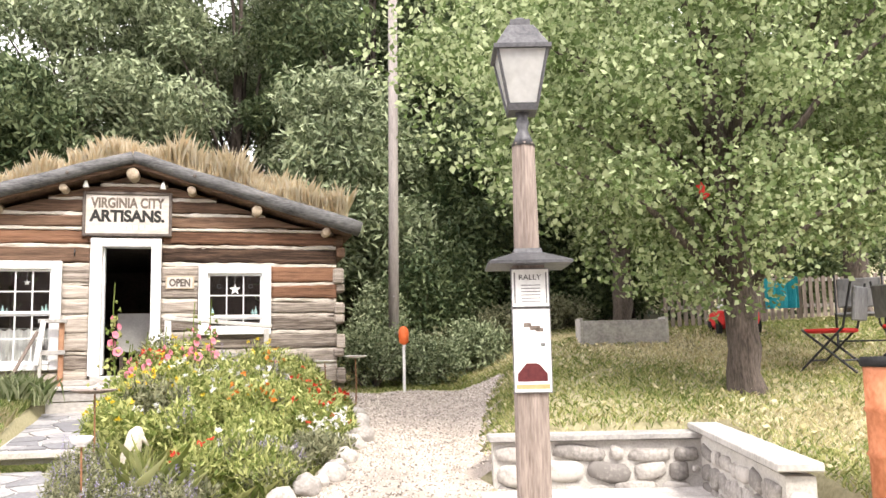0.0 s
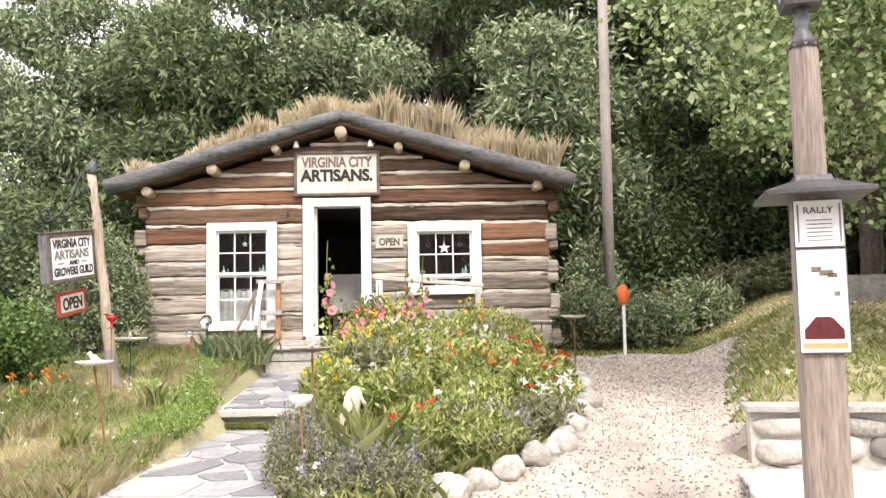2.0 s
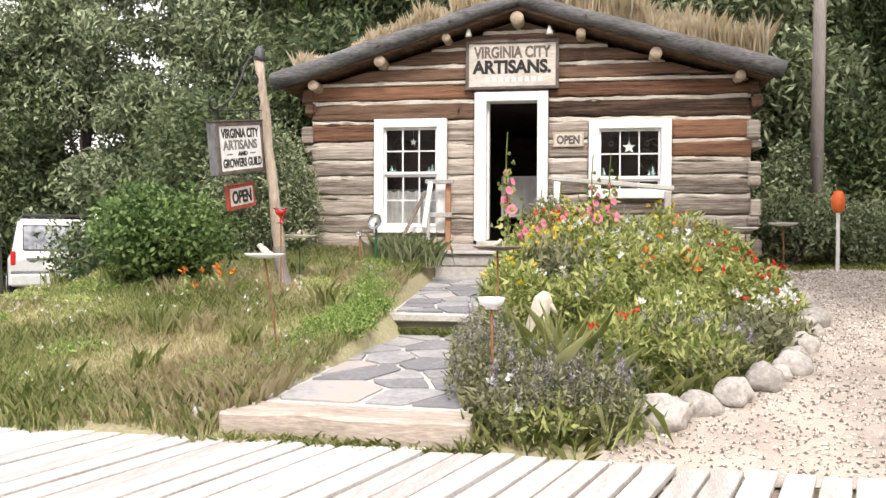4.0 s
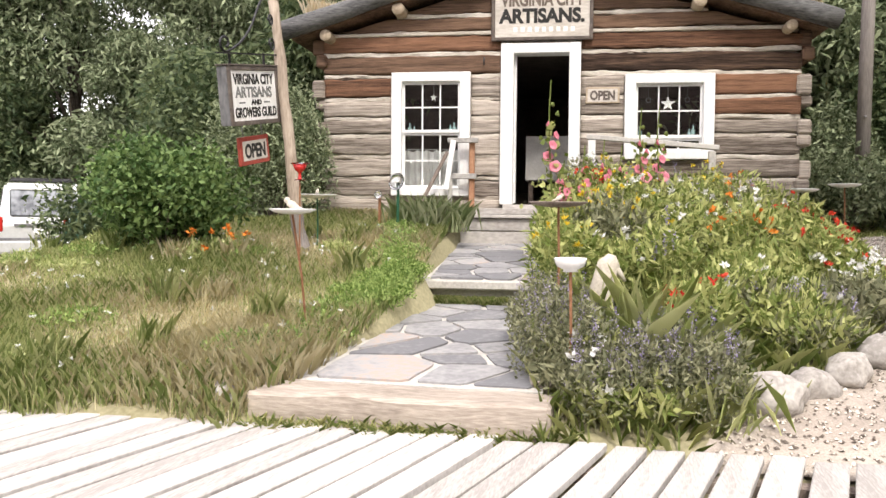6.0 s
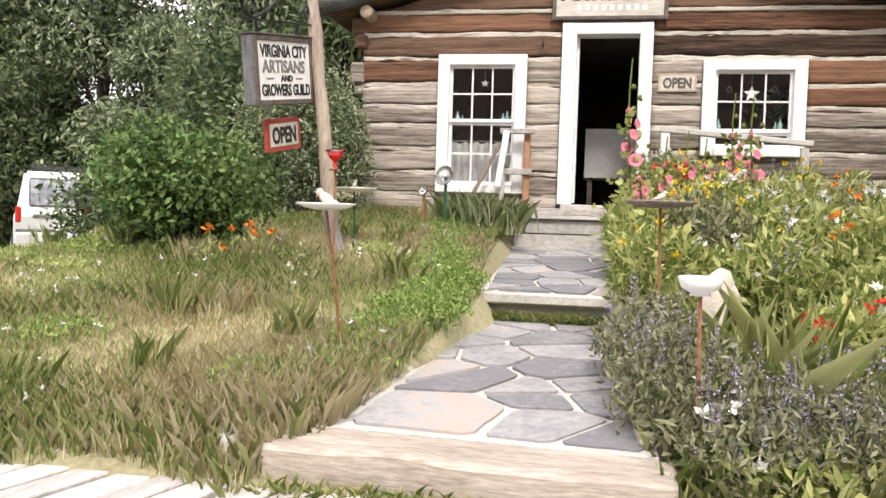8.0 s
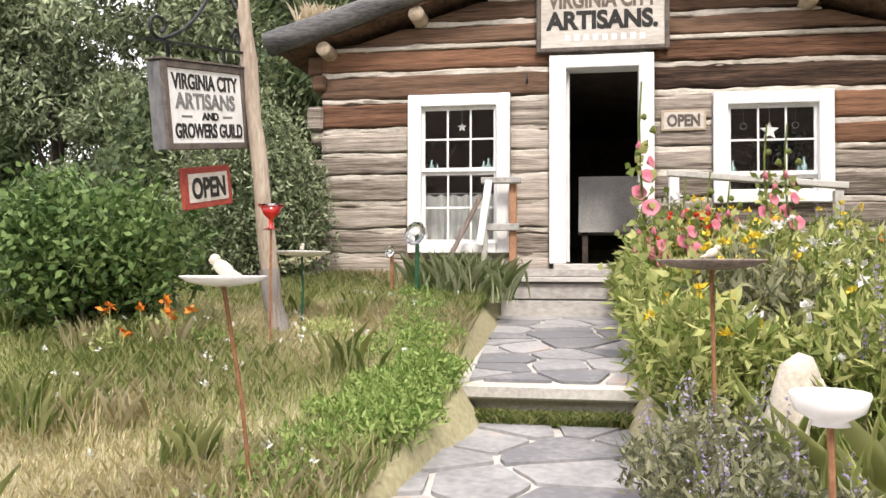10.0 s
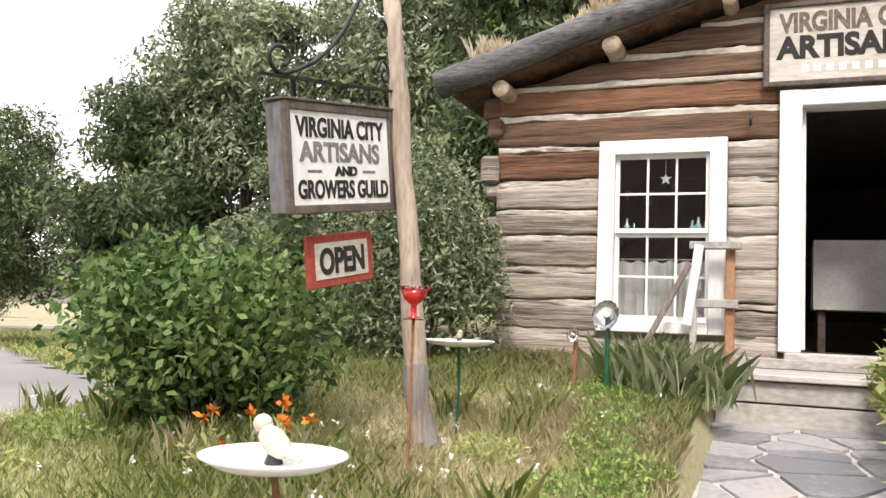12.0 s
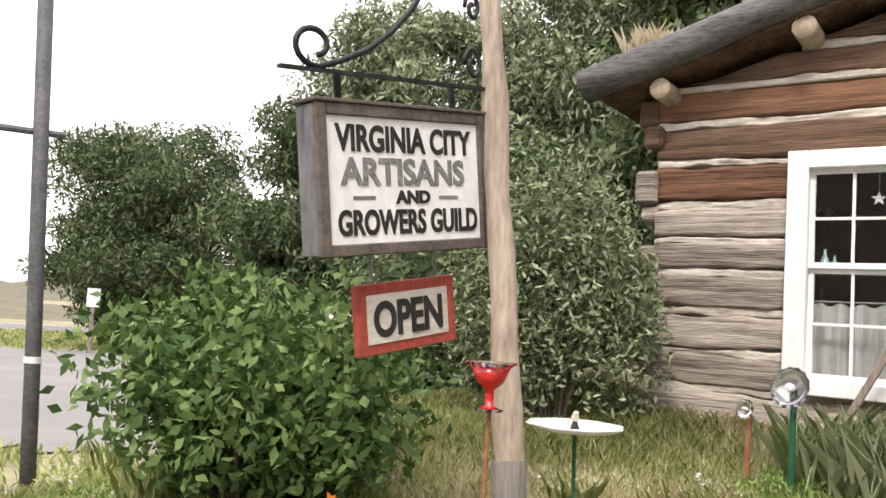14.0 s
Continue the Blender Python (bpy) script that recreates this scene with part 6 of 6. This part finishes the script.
tagged(new("dry_lawn_grass", blade_mesh("dry_lawn_grass", p[dry], hh[dry], 0.005, DRYGRASS, 0.35)), "dry straw-coloured grass among the green", "grass", kind="stuff")


p = scatter(170, -7.5, -2.6, 6.7, 12.0, left_lawn)
p[:, 2] += rng.uniform(0.08, 0.17, len(p))
p = np.repeat(p, 7, axis=0) + rng.normal(0, 0.006, (len(p) * 7, 3))
tagged(new("lawn_blossoms", leaf_mesh("lawn_blossoms", p, 0.022, 0.014, PETALS["white"], (0, 0, 0.3))), "small white blossoms scattered in the grass", "flowers", kind="stuff")


def right_lawn(x, y):
    u = (x - WALL_A.x) * WALL_U.x + (y - WALL_A.y) * WALL_U.y
    v = (x - WALL_A.x) * WALL_N.x + (y - WALL_A.y) * WALL_N.y
    pr = np.interp(y, [6.2, 7.5, 9.5, 11.5, 12.5, 13.6], [2.2, 2.35, 2.9, 3.7, 4.2, 4.4])
    return ((v < -0.07) | (u > 2.2)) & ((x > pr - 0.05) | (y > 13.3)) & ((x > 1.9))


for k in range(60):
    x, y = rf.uniform(-7.5, -2.9), rf.uniform(6.6, 12.5)
    if left_lawn(np.array([x]), np.array([y]))[0] and (y < 7.6 or rf.random() < 0.4):
        n = 60
        q = np.stack([rng.normal(0, 0.07, n), rng.normal(0, 0.07, n), np.zeros(n)], -1)
        t = tagged(new("grass_tuft", blade_mesh("grass_tuft", q, rf.uniform(0.16, 0.28), 0.005, GRASS if k % 3 else DRYGRASS, 0.3)), "taller tuft of grass in the unmown lawn", "grass", kind="stuff")
        t.location = ground_point(x, y)
p = scatter(150000, 1.8, 11, 3.5, 18, right_lawn)
hh = 0.055 * rng.uniform(0.4, 1.4, len(p))
dry = (np.sin(p[:, 0] * 1.3) + np.cos(p[:, 1] * 1.5 + p[:, 0] * 0.6) + rng.normal(0, 0.8, len(p))) > 0.55
tagged(new("turf", blade_mesh("turf", p[~dry], hh[~dry], 0.012, TURF, 0.7)), "short green lawn on the slope", "grass", kind="stuff")
tagged(new("dry_turf", blade_mesh("dry_turf", p[dry], hh[dry], 0.012, DRYGRASS, 0.7)), "dry yellowed lawn grass on the slope", "grass", kind="stuff")
p = scatter(9000, -1.3, 1.7, 6.4, 13.2, lambda x, y: (x < np.interp(y, [6.4, 6.7, 7.1, 7.5, 8.4, 9.2, 10.2, 13], [-0.55, -0.35, 0.1, 0.5, 0.95, 1.25, 1.44, 1.6])) & (x > -1.28))
tagged(new("bed_grass", blade_mesh("bed_grass", p, 0.2, 0.012, HERB, 0.6)), "low green growth filling the flower bed", "plants", kind="stuff")
p = scatter(1500, -2.8, -1.2, 6.4, 6.54, lambda x, y: x < 9)
p2 = scatter(2500, -2.3, -1.45, 9.29, 9.4, lambda x, y: x < 9)
p2[:, 2] = -0.6
tagged(new("edge_grass", blade_mesh("edge_grass", np.concatenate([p, p2]), 0.07, 0.009, TURF, 0.7)), "grass tufts growing at the foot of the steps", "grass", kind="stuff")
p = scatter(60000, -40, -10, 5, 45, lambda x, y: ~(np.vectorize(in_lot)(x, y) | np.vectorize(in_road)(x, y)))
tagged(new("verge_grass", blade_mesh("verge_grass", p, 0.22, 0.04, GRASS, 0.6)), "rough grass verge round the parking lot", "grass", kind="stuff")

# pebbles on the path
n = 26000
x, y = rng.uniform(-0.5, 4.6, n), rng.uniform(6.3, 13.5, n)
k = np.vectorize(on_path)(x, y)
x, y = x[k], y[k]
c = np.stack([x, y, ground_at(x, y) + 0.022], -1)
s = rng.uniform(0.008, 0.02, (len(c), 1))
ax = unit(rng.normal(size=(len(c), 3)) * np.array([1, 1, 0.2]))
ay = unit(np.cross(np.array([[0, 0, 1.0]]), ax))
az = np.array([[0, 0, 0.6]]) * np.ones((len(c), 1))
tri = []
for a, b in ((ax, ay), (ay, -ax), (-ax, -ay), (-ay, ax)):
    tri += [np.stack([c + a * s, c + b * s * 0.8, c + az * s], 1)]
tagged(new("path_pebbles", raw_mesh("path_pebbles", np.concatenate(tri).reshape(-1, 3), 3, PEBBLE)), "loose pale pebbles on the path", "pebbles", kind="stuff")
# fallen leaves on the right lawn
p = scatter(700, 2.4, 9, 5, 12, right_lawn) + np.array([0, 0, 0.05])
tagged(new("fallen_leaves", leaf_mesh("fallen_leaves", p, 0.07, 0.05, DRYGRASS, (0, 0, 0), 1.0)), "pale fallen leaves on the lawn", "leaves", kind="stuff")

# ---- flagstones ----
crazy_paving(walk1, [Vector(c) + Vector((0, 0, 0.004)) for c in lower], 19, 5)
crazy_paving(walk2, [Vector(c) + Vector((0, 0, 0.004)) for c in upper], 27, 8, wide=1.45)
